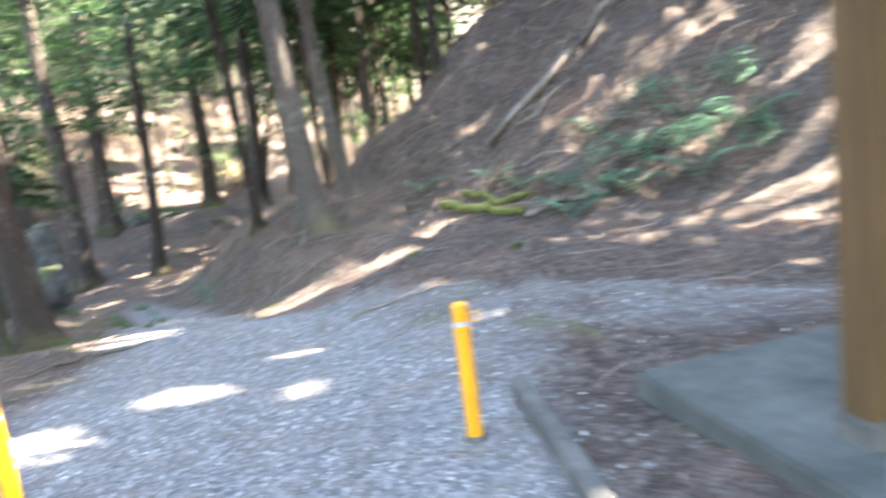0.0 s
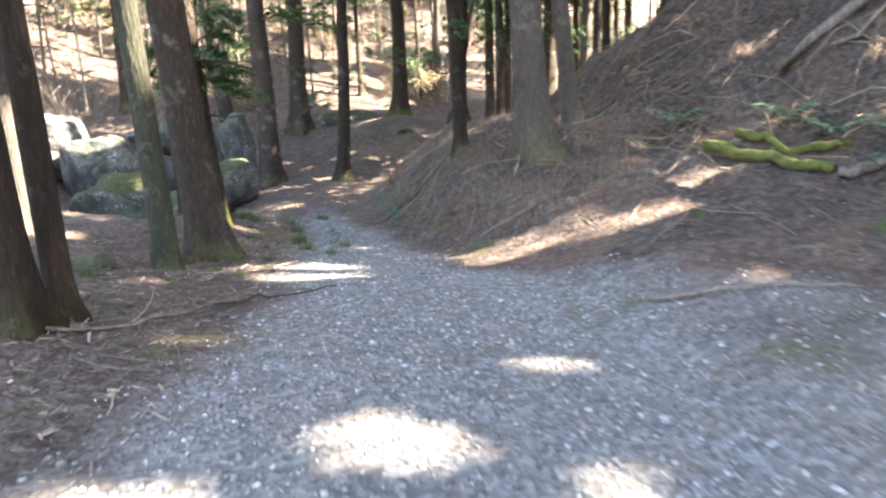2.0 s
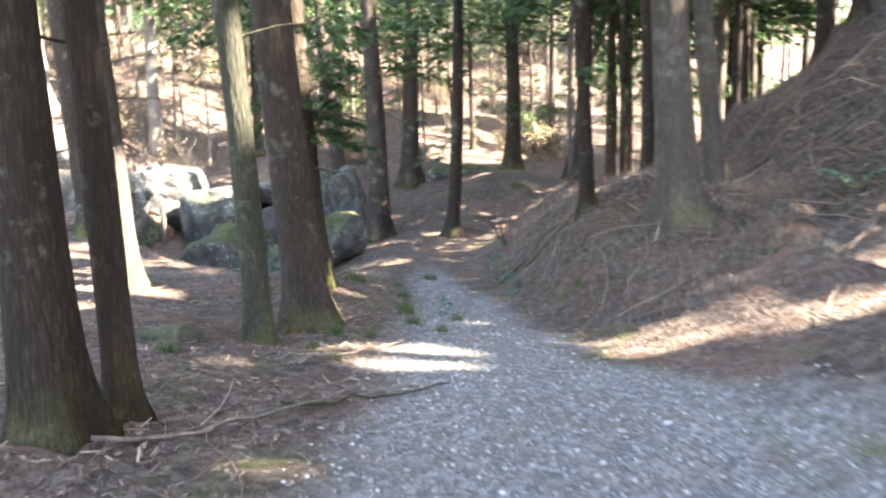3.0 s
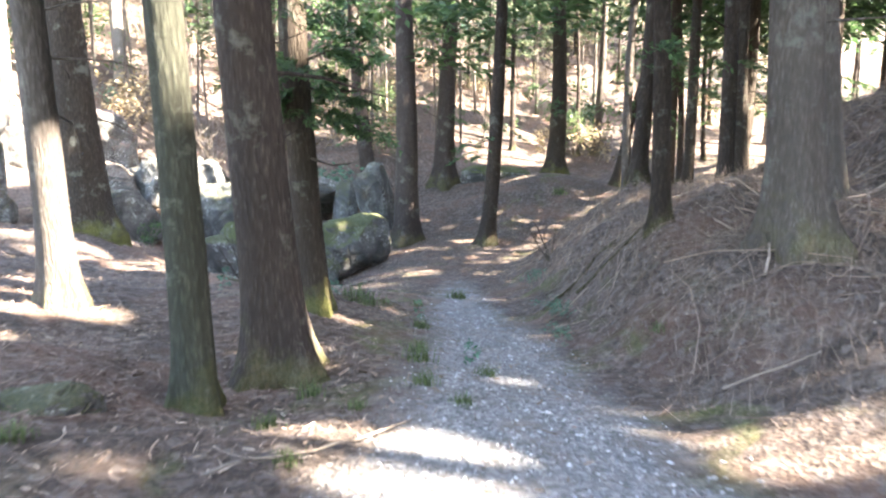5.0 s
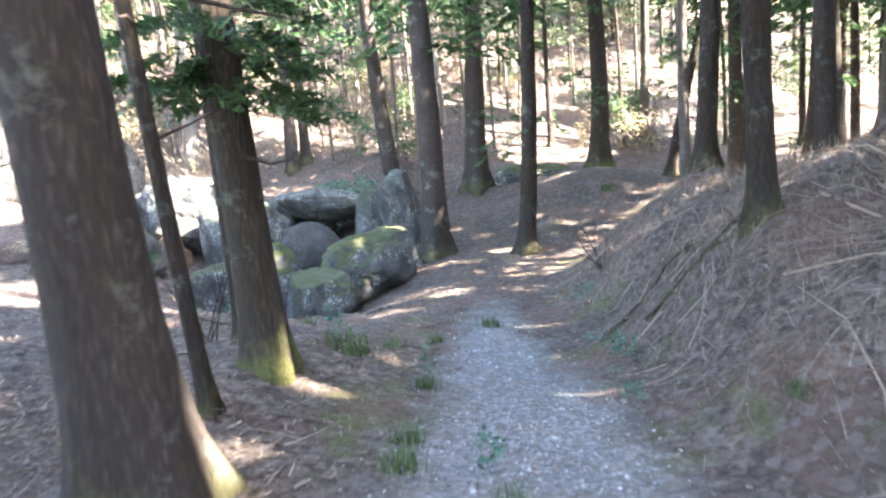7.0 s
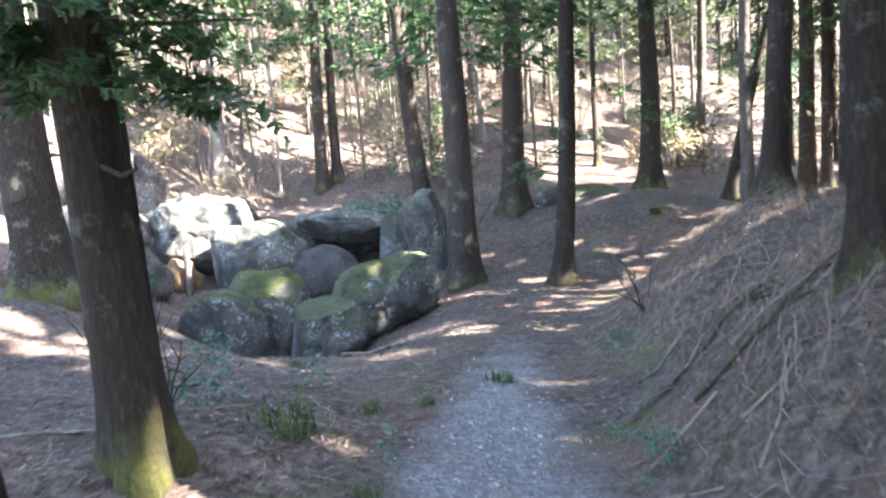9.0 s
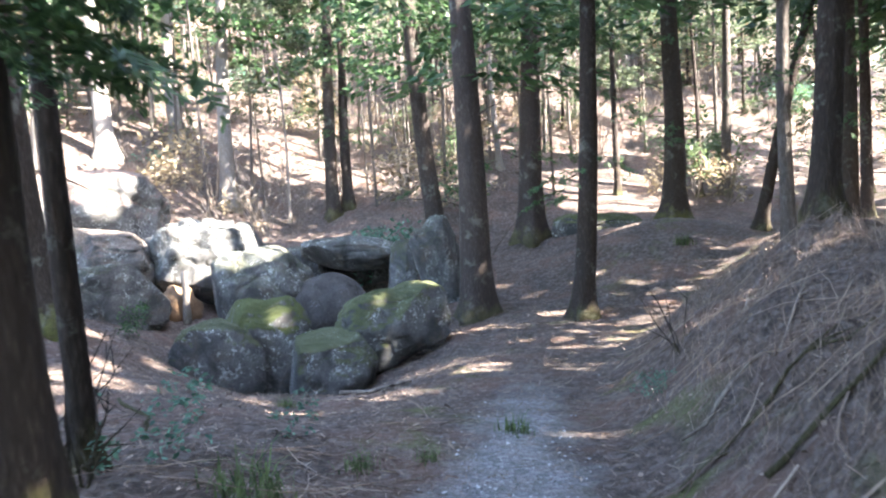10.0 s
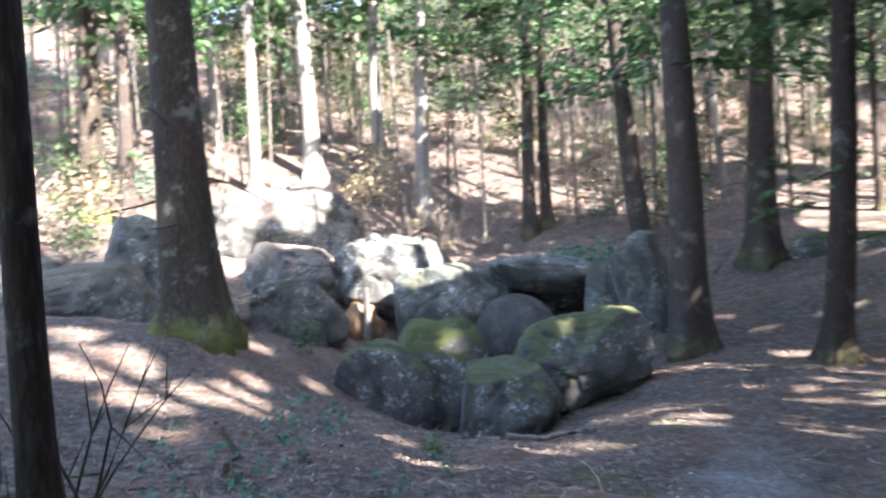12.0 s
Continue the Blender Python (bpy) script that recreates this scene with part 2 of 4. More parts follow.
def smooth_interp(y, xs, vs):
    """Interpolation with soft corners."""
    return sum(np.interp(np.asarray(y) + d, xs, vs) for d in (-1.2, -0.6, 0, 0.6, 1.2)) / 5


def value_noise(x, y, seed=0):
    """Smooth noise in -1..1 on a unit lattice."""
    xi, yi = np.floor(x).astype(np.int64), np.floor(y).astype(np.int64)
    u, v = x - xi, y - yi
    u, v = u * u * (3 - 2 * u), v * v * (3 - 2 * v)

    def at(a, b):
        n = (a * 374761393 + b * 668265263 + seed * 974711) & 0x7FFFFFFF
        n = ((n ^ (n >> 13)) * 1274126177) & 0x7FFFFFFF
        return ((n ^ (n >> 16)) & 0xFFFF) / 32767.5 - 1

    return (at(xi, yi) * (1 - u) + at(xi + 1, yi) * u) * (1 - v) + (at(xi, yi + 1) * (1 - u) + at(xi + 1, yi + 1) * u) * v


def soft_plus(v, w):
    return np.where(v > 8 * w, v, w * np.log1p(np.exp(np.minimum(v, 8 * w) / w)))


def past_toe(x, y):
    """Metres beyond the foot of the bank (positive uphill)."""
    best, sign = np.full(np.shape(x), 1e9), np.full(np.shape(x), -1.0)
    for (ax, ay), (bx, by) in zip(TOE, TOE[1:]):
        ex, ey = bx - ax, by - ay
        t = np.clip(((x - ax) * ex + (y - ay) * ey) / (ex * ex + ey * ey), 0, 1)
        d = np.hypot(x - ax - t * ex, y - ay - t * ey)
        side = np.where(ex * (y - ay) - ey * (x - ax) < 0, 1.0, -1.0)
        sign, best = np.where(d < best, side, sign), np.minimum(d, best)
    return sign * best


def bump(x, y, cx, cy, rx, ry=None):
    return np.exp(-(((x - cx) / rx) ** 2) - ((y - cy) / (ry or rx)) ** 2)


def across(x, y):
    """Offset from the middle of the footpath, positive to its right."""
    return x - smooth_interp(y, PATH_Y, PATH_X)


def height(x, y):
    x, y = np.asarray(x, float), np.asarray(y, float)
    zp, dx = smooth_interp(y, PATH_Y, PATH_Z), across(x, y)
    steep = 0.45 + 0.72 * np.clip((y - 9) / 4, 0, 1)
    bench = np.maximum(-0.12 - zp, 0) * np.clip((34 - y) / 13, 0.25, 1)
    lift = bench * (1 - np.exp(-((soft_plus(dx - 1.25, 0.25) * steep / (bench + 0.05)) ** 1.5)))
    lift = lift * (1 + 0.16 * value_noise(x * 0.8, y * 0.8, 21) + 0.10 * value_noise(x * 2.1, y * 2.1, 22) + 0.06 * value_noise(x * 5.2, y * 5.2, 23))
    d = past_toe(x, y)
    hill = 0.84 * soft_plus(d - 0.3, 0.35) + 0.2 * soft_plus(d - 6, 1.0)
    hill = np.where(hill > 14, 14 + 6 * (1 - np.exp(-(hill - 14) / 6)), hill)
    left = 0.05 * soft_plus(-dx - 2.5, 0.5)
    left = np.minimum(left, 0.6)
    q = (x + 20) * -0.72 + (y - 24) * 0.69
    far = 0.2 * soft_plus(q, 1.5) + 0.26 * soft_plus(q - 9, 2) + 0.1 * soft_plus(q - 30, 4)
    far = np.where(far > 26, 26 + 8 * (1 - np.exp(-(far - 26) / 8)), far)
    west = 0.3 * soft_plus(-(x + 22), 1.5) * np.exp(-(np.maximum(y - 20, 0) / 11) ** 2)
    west = np.where(west > 9, 9 + 5 * (1 - np.exp(-(west - 9) / 5)), west)
    z = zp + lift + hill + left + far + west
    z = z - 1.25 * bump(x, y, -17, 20.8, 3.2, 2.4) - 0.8 * bump(x, y, -19.8, 23.8, 3.0) - 0.55 * bump(x, y, -14.4, 18.7, 2.8, 2.4)
    z = z + 0.08 * bump(x, y, -6.7, 10.0, 1.5) + 0.35 * bump(x, y, -18.2, 15.6, 2.2) + 1.15 * bump(x, y, -11.8, 30.5, 3.6, 3.4)
    z = z + sum(h * bump(x, y, cx, cy, r) for cx, cy, r, h in MOUNDS)
    rough = 0.35 + 0.65 * np.clip(np.abs(dx) - smooth_interp(y, PATH_Y, PATH_W), 0, 1.5) / 1.5
    z = z + rough * (0.10 * value_noise(x * 0.6, y * 0.6, 1) + 0.05 * value_noise(x * 1.7, y * 1.7, 2) + 0.025 * value_noise(x * 4.3, y * 4.3, 3))
    return z + np.clip(d, 0, 2) * 0.5 * (0.20 * value_noise(x * 0.9, y * 0.9, 4) + 0.10 * value_noise(x * 2.6, y * 2.6, 5))


def ground_z(x, y):
    return float(height(np.array([x]), np.array([y]))[0])



# ---- building helpers ----
rng = np.random.default_rng(7)


def shape(name, verts, faces, material, smooth=False):
    me = bpy.data.meshes.new(name)
    me.from_pydata([tuple(v) for v in verts], [], [tuple(f) for f in faces])
    me.materials.append(material)
    if smooth:
        me.shade_smooth()
    me.update()
    return me


def quads_mesh(name, corners, material):
    """One mesh of loose four-cornered leaves, from an array (n, 4, 3)."""
    n = len(corners)
    me = bpy.data.meshes.new(name)
    me.vertices.add(4 * n), me.loops.add(4 * n), me.polygons.add(n)
    me.vertices.foreach_set("co", np.ascontiguousarray(corners, dtype=np.float32).ravel())
    me.loops.foreach_set("vertex_index", np.arange(4 * n, dtype=np.int32))
    me.polygons.foreach_set("loop_start", np.arange(0, 4 * n, 4, dtype=np.int32))
    me.materials.append(material)
    me.update(calc_edges=True)
    return me


def part(name, data, parent, label="", m=None):
    ob = new(name, data)
    ob.parent = parent
    if m is not None:
        ob.matrix_basis = m
    return tagged(ob, label)


def thing(name, m, label, category, group=""):
    ob = new(name)
    ob.matrix_basis = m
    return tagged(ob, label, category, group)


def from_bm(name, bm, material, smooth=False):
    me = bpy.data.meshes.new(name)
    bm.to_mesh(me)
    bm.free()
    me.materials.append(material)
    if smooth:
        me.shade_smooth()
    return me


def tube(points, radii, sides=8, closed=True):
    """Vertices and faces of a round limb through points, with a radius for each."""
    points = [Vector(p) for p in points]
    verts, faces = [], []
    for i, (p, r) in enumerate(zip(points, radii)):
        way = (points[min(i + 1, len(points) - 1)] - points[max(i - 1, 0)]).normalized()
        side = way.orthogonal().normalized() if abs(way.z) < 0.9 else Vector((1, 0, 0)).cross(way).normalized()
        over = way.cross(side)
        for k in range(sides):
            a = 2 * math.pi * k / sides
            verts.append(p + (side * math.cos(a) + over * math.sin(a)) * r)
    for i in range(len(points) - 1):
        for k in range(sides):
            a, b = i * sides + k, i * sides + (k + 1) % sides
            faces.append((a, b, b + sides, a + sides))
    if closed:
        faces.append(tuple(reversed(range(sides))))
        faces.append(tuple(range(len(verts) - sides, len(verts))))
    return verts, faces


def join(*pieces):
    verts, faces = [], []
    for v, f in pieces:
        n = len(verts)
        verts += list(v)
        faces += [tuple(i + n for i in q) for q in f]
    return verts, faces


# ---- ground ----
def axis_steps(lo, hi, fine, reach):
    a = [lo, hi]
    mid = list(np.arange(lo, hi, fine))
    out, step = [hi], fine
    while out[-1] < reach:
        step *= 1.16
        out.append(out[-1] + step)
    inn, step = [lo], fine
    while inn[-1] > -reach:
        step *= 1.16
        inn.append(inn[-1] - step)
    return np.array(inn[:0:-1] + mid + out)


def build_ground():
    xs, ys = axis_steps(-27, 7, 0.15, 2600), axis_steps(-2, 34, 0.15, 2600)
    gx, gy = np.meshgrid(xs, ys)
    gz = height(gx, gy)
    nx, ny = len(xs), len(ys)
    me = bpy.data.meshes.new("ground")
    me.vertices.add(nx * ny)
    me.vertices.foreach_set("co", np.stack([gx, gy, gz], -1).astype(np.float32).ravel())
    i = (np.arange(ny - 1)[:, None] * nx + np.arange(nx - 1)).ravel()
    loops = np.stack([i, i + 1, i + nx + 1, i + nx], -1).astype(np.int32).ravel()
    me.loops.add(len(loops)), me.polygons.add(len(i))
    me.loops.foreach_set("vertex_index", loops)
    me.polygons.foreach_set("loop_start", np.arange(0, len(loops), 4, dtype=np.int32))
    me.update(calc_edges=True)
    me.shade_smooth()
    me.attributes.new("gravel", "FLOAT", "POINT").data.foreach_set("value", gravel_amount(gx, gy).astype(np.float32).ravel())
    green = np.clip(1 - np.abs(np.abs(across(gx, gy)) - smooth_interp(gy, PATH_Y, PATH_W) - 0.7) / 1.2, 0, 1)
    me.attributes.new("moss", "FLOAT", "POINT").data.foreach_set("value", green.astype(np.float32).ravel())
    me.materials.append(GROUND)
    tagged(new("ground", me), "brown needle-strewn forest floor with a grey gravel track", "ground", kind="structure")


def gravel_amount(x, y):
    """1 on the gravel of the track and the lot, 0 on the needle litter."""
    dx, w = across(x, y), smooth_interp(y, PATH_Y, PATH_W)
    right = w + 4.6 * np.clip((9.5 - y) / 5, 0, 1)
    inside = np.where(dx > 0, right - dx, w + dx)
    worn = np.clip(1.25 - 0.035 * np.maximum(y - 8, 0), 0.35, 1.1) * np.clip((22.5 - y) / 5, 0.12, 1)
    worn = worn * (1 - 0.42 * np.clip((dx - 0.9) / 1.2, 0, 1))
    return np.clip(0.5 + inside / 1.1, 0, 1) * worn * np.clip(-past_toe(x, y) + 0.3, 0, 1) * (1 - 0.85 * np.clip((x - 0.3) / 0.6, 0, 1) * np.clip((5.2 - y) / 1.2, 0, 1))


build_ground()


# ---- trees ----
def spray_template(n_branch, low, high, reach, seed, clusters=11, each=2, size=1.0):
    """Loose sprays of scale-like needles on whorled branches, for a crown of unit width: (n, 4, 3)."""
    g = np.random.default_rng(seed)
    out = []
    for _ in range(n_branch):
        u = g.random() ** 0.8
        z = low + (high - low) * u
        length = reach * (1.05 - 0.75 * u) * g.uniform(0.6, 1.1)
        a, rise = g.uniform(0, 2 * math.pi), g.uniform(-0.35, 0.2)
        d = np.array([math.cos(a), math.sin(a), rise])
        side = np.array([-math.sin(a), math.cos(a), 0])
        for _ in range(clusters):
            f = g.uniform(0.2, 1.0)
            c = np.array([0, 0, z]) + d * length * f + side * g.normal(0, 0.22) * length * f + np.array([0, 0, g.normal(-0.12, 0.12)])
            for _ in range(each):
                way = d + side * g.normal(0, 0.7) + np.array([0, 0, g.normal(-0.35, 0.35)])
                way /= np.linalg.norm(way)
                wide = np.cross(way, g.normal(0, 1, 3))
                wide /= np.linalg.norm(wide) + 1e-9
                l, w = size * g.uniform(0.2, 0.42), size * g.uniform(0.06, 0.13)
                p = c + g.normal(0, 0.09, 3)
                out.append([p - way * l * 0.5, p + wide * w, p + way * l, p - wide * w])
    return np.array(out)


def fine_template(n_branch, low, high, reach, seed):
    """Flat drooping sprays of fine paired leaflets, for the foliage that hangs low."""
    g = np.random.default_rng(seed)
    out = []
    for _ in range(n_branch):
        z, a = g.uniform(low, high), g.uniform(0, 2 * math.pi)
        length = reach * g.uniform(0.6, 1.1)
        d = np.array([math.cos(a), math.sin(a), g.uniform(-0.3, 0.15)])
        side = np.array([-math.sin(a), math.cos(a), 0])
        for _ in range(13):
            f = g.uniform(0.25, 1.0)
            c = np.array([0, 0, z - 0.25 * length * f * f]) + d * length * f + side * g.normal(0, 0.2) * length * f
            way = d * g.uniform(0.3, 1) + side * g.normal(0, 0.8) + np.array([0, 0, g.normal(-0.3, 0.25)])
            way /= np.linalg.norm(way)
            wide = np.cross(way, np.array([g.normal(0, 0.35), g.normal(0, 0.35), 1.0]))
            wide /= np.linalg.norm(wide)
            l = g.uniform(0.16, 0.34)
            for i in range(9):
                q = c + way * l * (i / 9 - 0.3) + np.array([0, 0, g.normal(0, 0.008)]) - np.array([0, 0, 0.12 * l * (i / 9) ** 2])
                k = l * 0.36 * (1.05 - i / 9)
                for sd in (-1, 1):
                    if g.random() < 0.2:
                        continue
                    u = k * g.uniform(0.55, 1.25)
                    tip = q + wide * sd * u + way * u * g.uniform(0.3, 1.1) + np.array([0, 0, g.normal(0, 0.02)])
                    e = way * g.uniform(0.010, 0.022)
                    out.append([q - e, q + e, tip + e * 0.7, tip - e * 0.5])
    return np.array(out)


CROWNS = [spray_template(128, 6.0, 17.5, 3.3, 11 + k) for k in range(3)]
FINE_CROWNS = [spray_template(128, 6.0, 17.5, 3.3, 91 + k, 14, 3, 0.62) for k in range(3)]
LIGHT_CROWNS = [spray_template(56, 6.0, 17.5, 2.7, 71 + k, 12, 3, 0.66) for k in range(3)]
HANGING = fine_template(64, 2.3, 4.4, 0.95, 47)
LOW_SPRAYS = [fine_template(13, 2.4, 8.5, 1.5, 31 + k) for k in range(3)]
# places that the sun reaches through gaps of the canopy: x, y, radius
GAPS = [
    (-2.2, 4.86, 0.27), (-3.0, 3.8, 0.42), (-2.63, 10.05, 0.4), (-3.6, 10.4, 0.4), (-4.7, 8.72, 0.6), (-5.3, 8.75, 0.35), (-1.1, 9.95, 0.28), (-0.61, 11.9, 0.22), (-1.18, 4.84, 0.08), (-0.41, 4.55, 0.06), (-0.3, 7.58, 0.08), (0.26, 8.06, 0.05), (-2.23, 10.9, 0.25), (-1.1, 13.9, 0.25), (-5.47, 13.2, 0.3), (-4.74, 13.16, 0.28),
]
GAPS += [
    (-14.6, 15.3, 0.75), (-13.6, 15.6, 0.3), (-15.6, 16.0, 0.35), (-18.1, 17, 0.45), (-16.4, 17.4, 0.3), (-18, 13.9, 0.7), (-12.6, 21, 0.4), (-11.45, 20.8, 0.2), (-13.35, 23.55, 0.3), (-7.8, 12.36, 0.5), (-14.1, 14.4, 0.7), (-12.6, 14.2, 0.3), (-9.54, 10.2, 0.35), (-16.1, 14.1, 0.9), (-10.6, 9.6, 0.9), (-12.2, 11.2, 0.8), (-11.6, 18, 0.25), (-24.9, 23.0, 0.4), (-23.6, 23.4, 0.8), (-21.8, 22.2, 0.9), (-17.9, 19.9, 0.35), (-29, 15, 1.3), (-26.6, 21.0, 0.9), (-33.5, 24.0, 1.1), (-35, 27.8, 1.1), (-31.4, 24.4, 0.8), (-6.9, 10.2, 0.3), (-9.3, 8.5, 0.6),
]
# and the many small chinks between
_chink = np.random.default_rng(88)
GAPS += [(float(_chink.uniform(-20, 3)), float(_chink.uniform(2, 29)), float(_chink.uniform(0.02, 0.16))) for _ in range(90)]
GAPS += [(float(_chink.uniform(-17, -7.5)), float(_chink.uniform(22, 33)), float(_chink.uniform(0.03, 0.28))) for _ in range(16)]
GAPS += [(float(_chink.uniform(-13.5, -6)), float(_chink.uniform(16, 24)), float(_chink.uniform(0.04, 0.28))) for _ in range(12)]


GAP_AT = np.array([(x, y, ground_z(x, y)) for x, y, r in GAPS])
GAP_R = np.array([r * 0.8 + 0.12 for x, y, r in GAPS])
# sunlit tops of boulders
GAP_AT = np.vstack([GAP_AT, [(-22.0, 22.3, 0.2), (-21.2, 22.9, 0.2), (-22.8, 21.6, 0.2), (-20.1, 22.0, -0.5), (-23.5, 20.4, 0.4), (-17.4, 19.3, -1.65), (-15.5, 36.5, -0.3), (-18.5, 38.0, -0.2), (-13.0, 31.0, -0.8)]])
GAP_R = np.append(GAP_R, [1.3, 1.0, 0.8, 1.1, 0.5, 0.25, 2.0, 2.0, 0.5])


def open_gaps(corners):
    """Leaves out the sprays that stand between the sun and a gap's place on the ground."""
    s = np.array(SUN_DIR)
    side = np.cross(s, (0, 0, 1.0))
    side /= np.linalg.norm(side)
    over = np.cross(side, s)
    mid = corners.mean(1)
    a, b = mid @ side, mid @ over
    keep = np.ones(len(mid), bool)
    for at, r in zip(GAP_AT, GAP_R):
        ga, gb = at @ side, at @ over
        if a.min() - r < ga < a.max() + r and b.min() - r < gb < b.max() + r:
            keep &= (a - ga) ** 2 + (b - gb) ** 2 > r * r
    return corners[keep]


def trunk_shape(d, tall, lean, seed, sides=16, flare=0.9):
    """A tapered trunk with a flared, lobed foot, fluted bark and a slight bow."""
    g = np.random.default_rng(seed)
    zs = np.concatenate([[-0.35, -0.12, 0, 0.08, 0.18, 0.32, 0.5, 0.75], np.linspace(1.1, 5, 12), np.linspace(6, tall, 7)])
    lobes, ph, bow = g.integers(3, 6), g.uniform(0, 6.28), g.normal(0, 0.05, 2)
    verts = []
    for z in zs:
        r = 0.5 * d * max(1 - 0.8 * max(z, 0) / tall, 0.05)
        f = math.exp(-max(z, 0) / (0.55 * d + 0.08))
        cx, cy = lean[0] * z + bow[0] * math.sin(z * 0.5), lean[1] * z + bow[1] * math.sin(z * 0.5)
        for k in range(sides):
            a = 2 * math.pi * k / sides
            rr = r * (1 + flare * f * (0.55 + 0.5 * math.cos(lobes * a + ph)) + 0.05 * math.cos(7 * a + ph + z) * (0.4 + f))
            rr *= 1 + 0.05 * float(noise.noise((math.cos(a) * 2 + seed, math.sin(a) * 2, z * 1.3)))
            verts.append((cx + rr * math.cos(a), cy + rr * math.sin(a), z))
    n = len(zs)
    faces = [(i * sides + k, i * sides + (k + 1) % sides, (i + 1) * sides + (k + 1) % sides, (i + 1) * sides + k) for i in range(n - 1) for k in range(sides)]
    return verts, faces


def stub_shape(d, lean, z, a, length, droop, g):
    p0 = Vector((lean[0] * z, lean[1] * z, z))
    way = Vector((math.cos(a), math.sin(a), droop))
    pts, p = [p0], p0 + way * 0.45 * d
    for _ in range(4):
        pts.append(p.copy())
        way = (way + Vector(g.normal(0, 0.14, 3))).normalized()
        p = p + way * length / 4
    rs = np.linspace(0.022, 0.005, 5) * (0.6 + d)
    return tube(pts, rs, 5)


def cedar(x, y, d, lean=(0, 0), bark=BARK, tall=18.0, crown=1.0, low=True, stubs=5, flare=0.9, label="tall cedar with a straight brown trunk in needle litter", seed=None, group="cedars along the path", gaps=True, light=False, leaf=NEEDLES):
    seed = int(abs(x * 131 + y * 17)) if seed is None else seed
    g = np.random.default_rng(seed)
    z = ground_z(x, y)
    root = thing("cedar_tree", pose(x, y, z), label, "tree", group)
    trunk = part("trunk", shape("trunk", *trunk_shape(d, tall, lean, seed, flare=flare), bark, True), root)
    for _ in range(stubs):
        part("branch", shape("branch", *stub_shape(d, lean, g.uniform(1.6, 5.8), g.uniform(0, 6.28), g.uniform(0.4, 1.5), g.uniform(-0.2, 0.5), g), bark), trunk)
    leaves = []
    if crown > 0:
        leaves.append((LIGHT_CROWNS if light else CROWNS if 3000 <= seed < 6000 else FINE_CROWNS)[seed % 3] * (crown, crown, tall / 18))
    if low:
        leaves.append(HANGING if low == "hang" else LOW_SPRAYS[seed % 3])
    if leaves:
        q = np.concatenate(leaves)
        a = g.uniform(0, 6.28)
        q = q @ np.array([[math.cos(a), math.sin(a), 0], [-math.sin(a), math.cos(a), 0], [0, 0, 1]])
        q[..., 0] += lean[0] * q[..., 2]
        q[..., 1] += lean[1] * q[..., 2]
        if gaps:
            q = open_gaps(q + (x, y, z)) - (x, y, z)
        part("crown", quads_mesh("crown", q, leaf), root, "sparse dark green needle sprays")
    return root


MOSSY = "mossy-footed cedar with dappled bark beside the boulders"
cedar(-2.84, 13.55, 0.56, (-0.062, 0.006), BARK_PALE, label="thick grey-brown cedar with flared roots at the bank's foot", low=False, stubs=2)
cedar(-4.47, 15, 0.25, (-0.052, -0.005), BARK_DARK)
cedar(-2.45, 16.1, 0.36, (-0.077, -0.004), BARK_PALE, label="slim pale cedar behind a thicker trunk", low=False, stubs=2)
cedar(-11.45, 24.8, 0.48, (0.055, 0.03), BARK_DARK, crown=1.35, label="dark straight cedar where the path bends")
cedar(-14.63, 25.18, 0.84, (0.002, 0.018), BARK, crown=1.35, label="stout brown cedar at the edge of the boulders", low=False)
cedar(-18.5, 28.9, 0.68, (-0.071, -0.033), BARK, label="leaning brown cedar behind the boulders")
cedar(-16.3, 31.1, 0.86, (0.036, 0.034), BARK)
cedar(-12.43, 34.1, 0.76, (0.012, 0.004), BARK_MOSSY)
cedar(-6.2, 21.5, 0.38, (0.04, 0.004), BARK_DARK, crown=1.35)
cedar(-4.05, 22, 0.3, (-0.031, -0.001), BARK_MOSSY)
cedar(-4.15, 19.6, 0.3, (-0.028, -0.002), BARK_DARK)
cedar(-6.72, 10, 0.52, (-0.019, -0.022), BARK, label="thick cedar with sunlit flared root on the path's verge", low=False, flare=1.2, stubs=3)
cedar(-6.6, 8.96, 0.29, (-0.022, -0.009), BARK_LICHEN, label="slender lichen-streaked trunk leaning on the verge", low=False, stubs=2)
cedar(-7.75, 11.2, 0.13, (-0.045, -0.02), BARK_DARK, tall=11, crown=0.5, label="thin leaning sapling trunk behind a thick cedar", low=False)
cedar(-7.98, 12.05, 0.37, (-0.016, -0.006), BARK_MOSSY, label="cedar with yellow moss on its lit foot", flare=0.85, low="hang", stubs=7)
cedar(-17.67, 15.88, 1, (-0.055, -0.003), BARK_MOSSY, label=MOSSY, low=False)
cedar(-5.43, 5.79, 0.37, (-0.001, -0.002), BARK_DARK, label="dark cedar with a mossy foot beside the gravel", low=False, stubs=2)
cedar(-5.5, 6.32, 0.21, (-0.003, -0.005), BARK_DARK, low=False)
cedar(-9.84, 10.05, 0.36, (-0.01, -0.01), BARK_PALE, label="sunlit pale cedar trunk on the slope", low=False)
cedar(-9.29, 12.93, 0.17, (-0.009, 0.004), BARK_DARK, tall=13, crown=0.6, label="thin dark trunk with a twiggy sapling at its foot", low=False)
cedar(-31.55, 24.63, 0.72, (-0.009, -0.02), BARK_GREY_SUNLIT, label="sunlit pale trunk beyond the boulders", low=False)
cedar(-32.34, 28.26, 0.6, (0.004, 0.006), BARK_GREY_SUNLIT, label="sunlit pale trunk beyond the boulders", low=False)
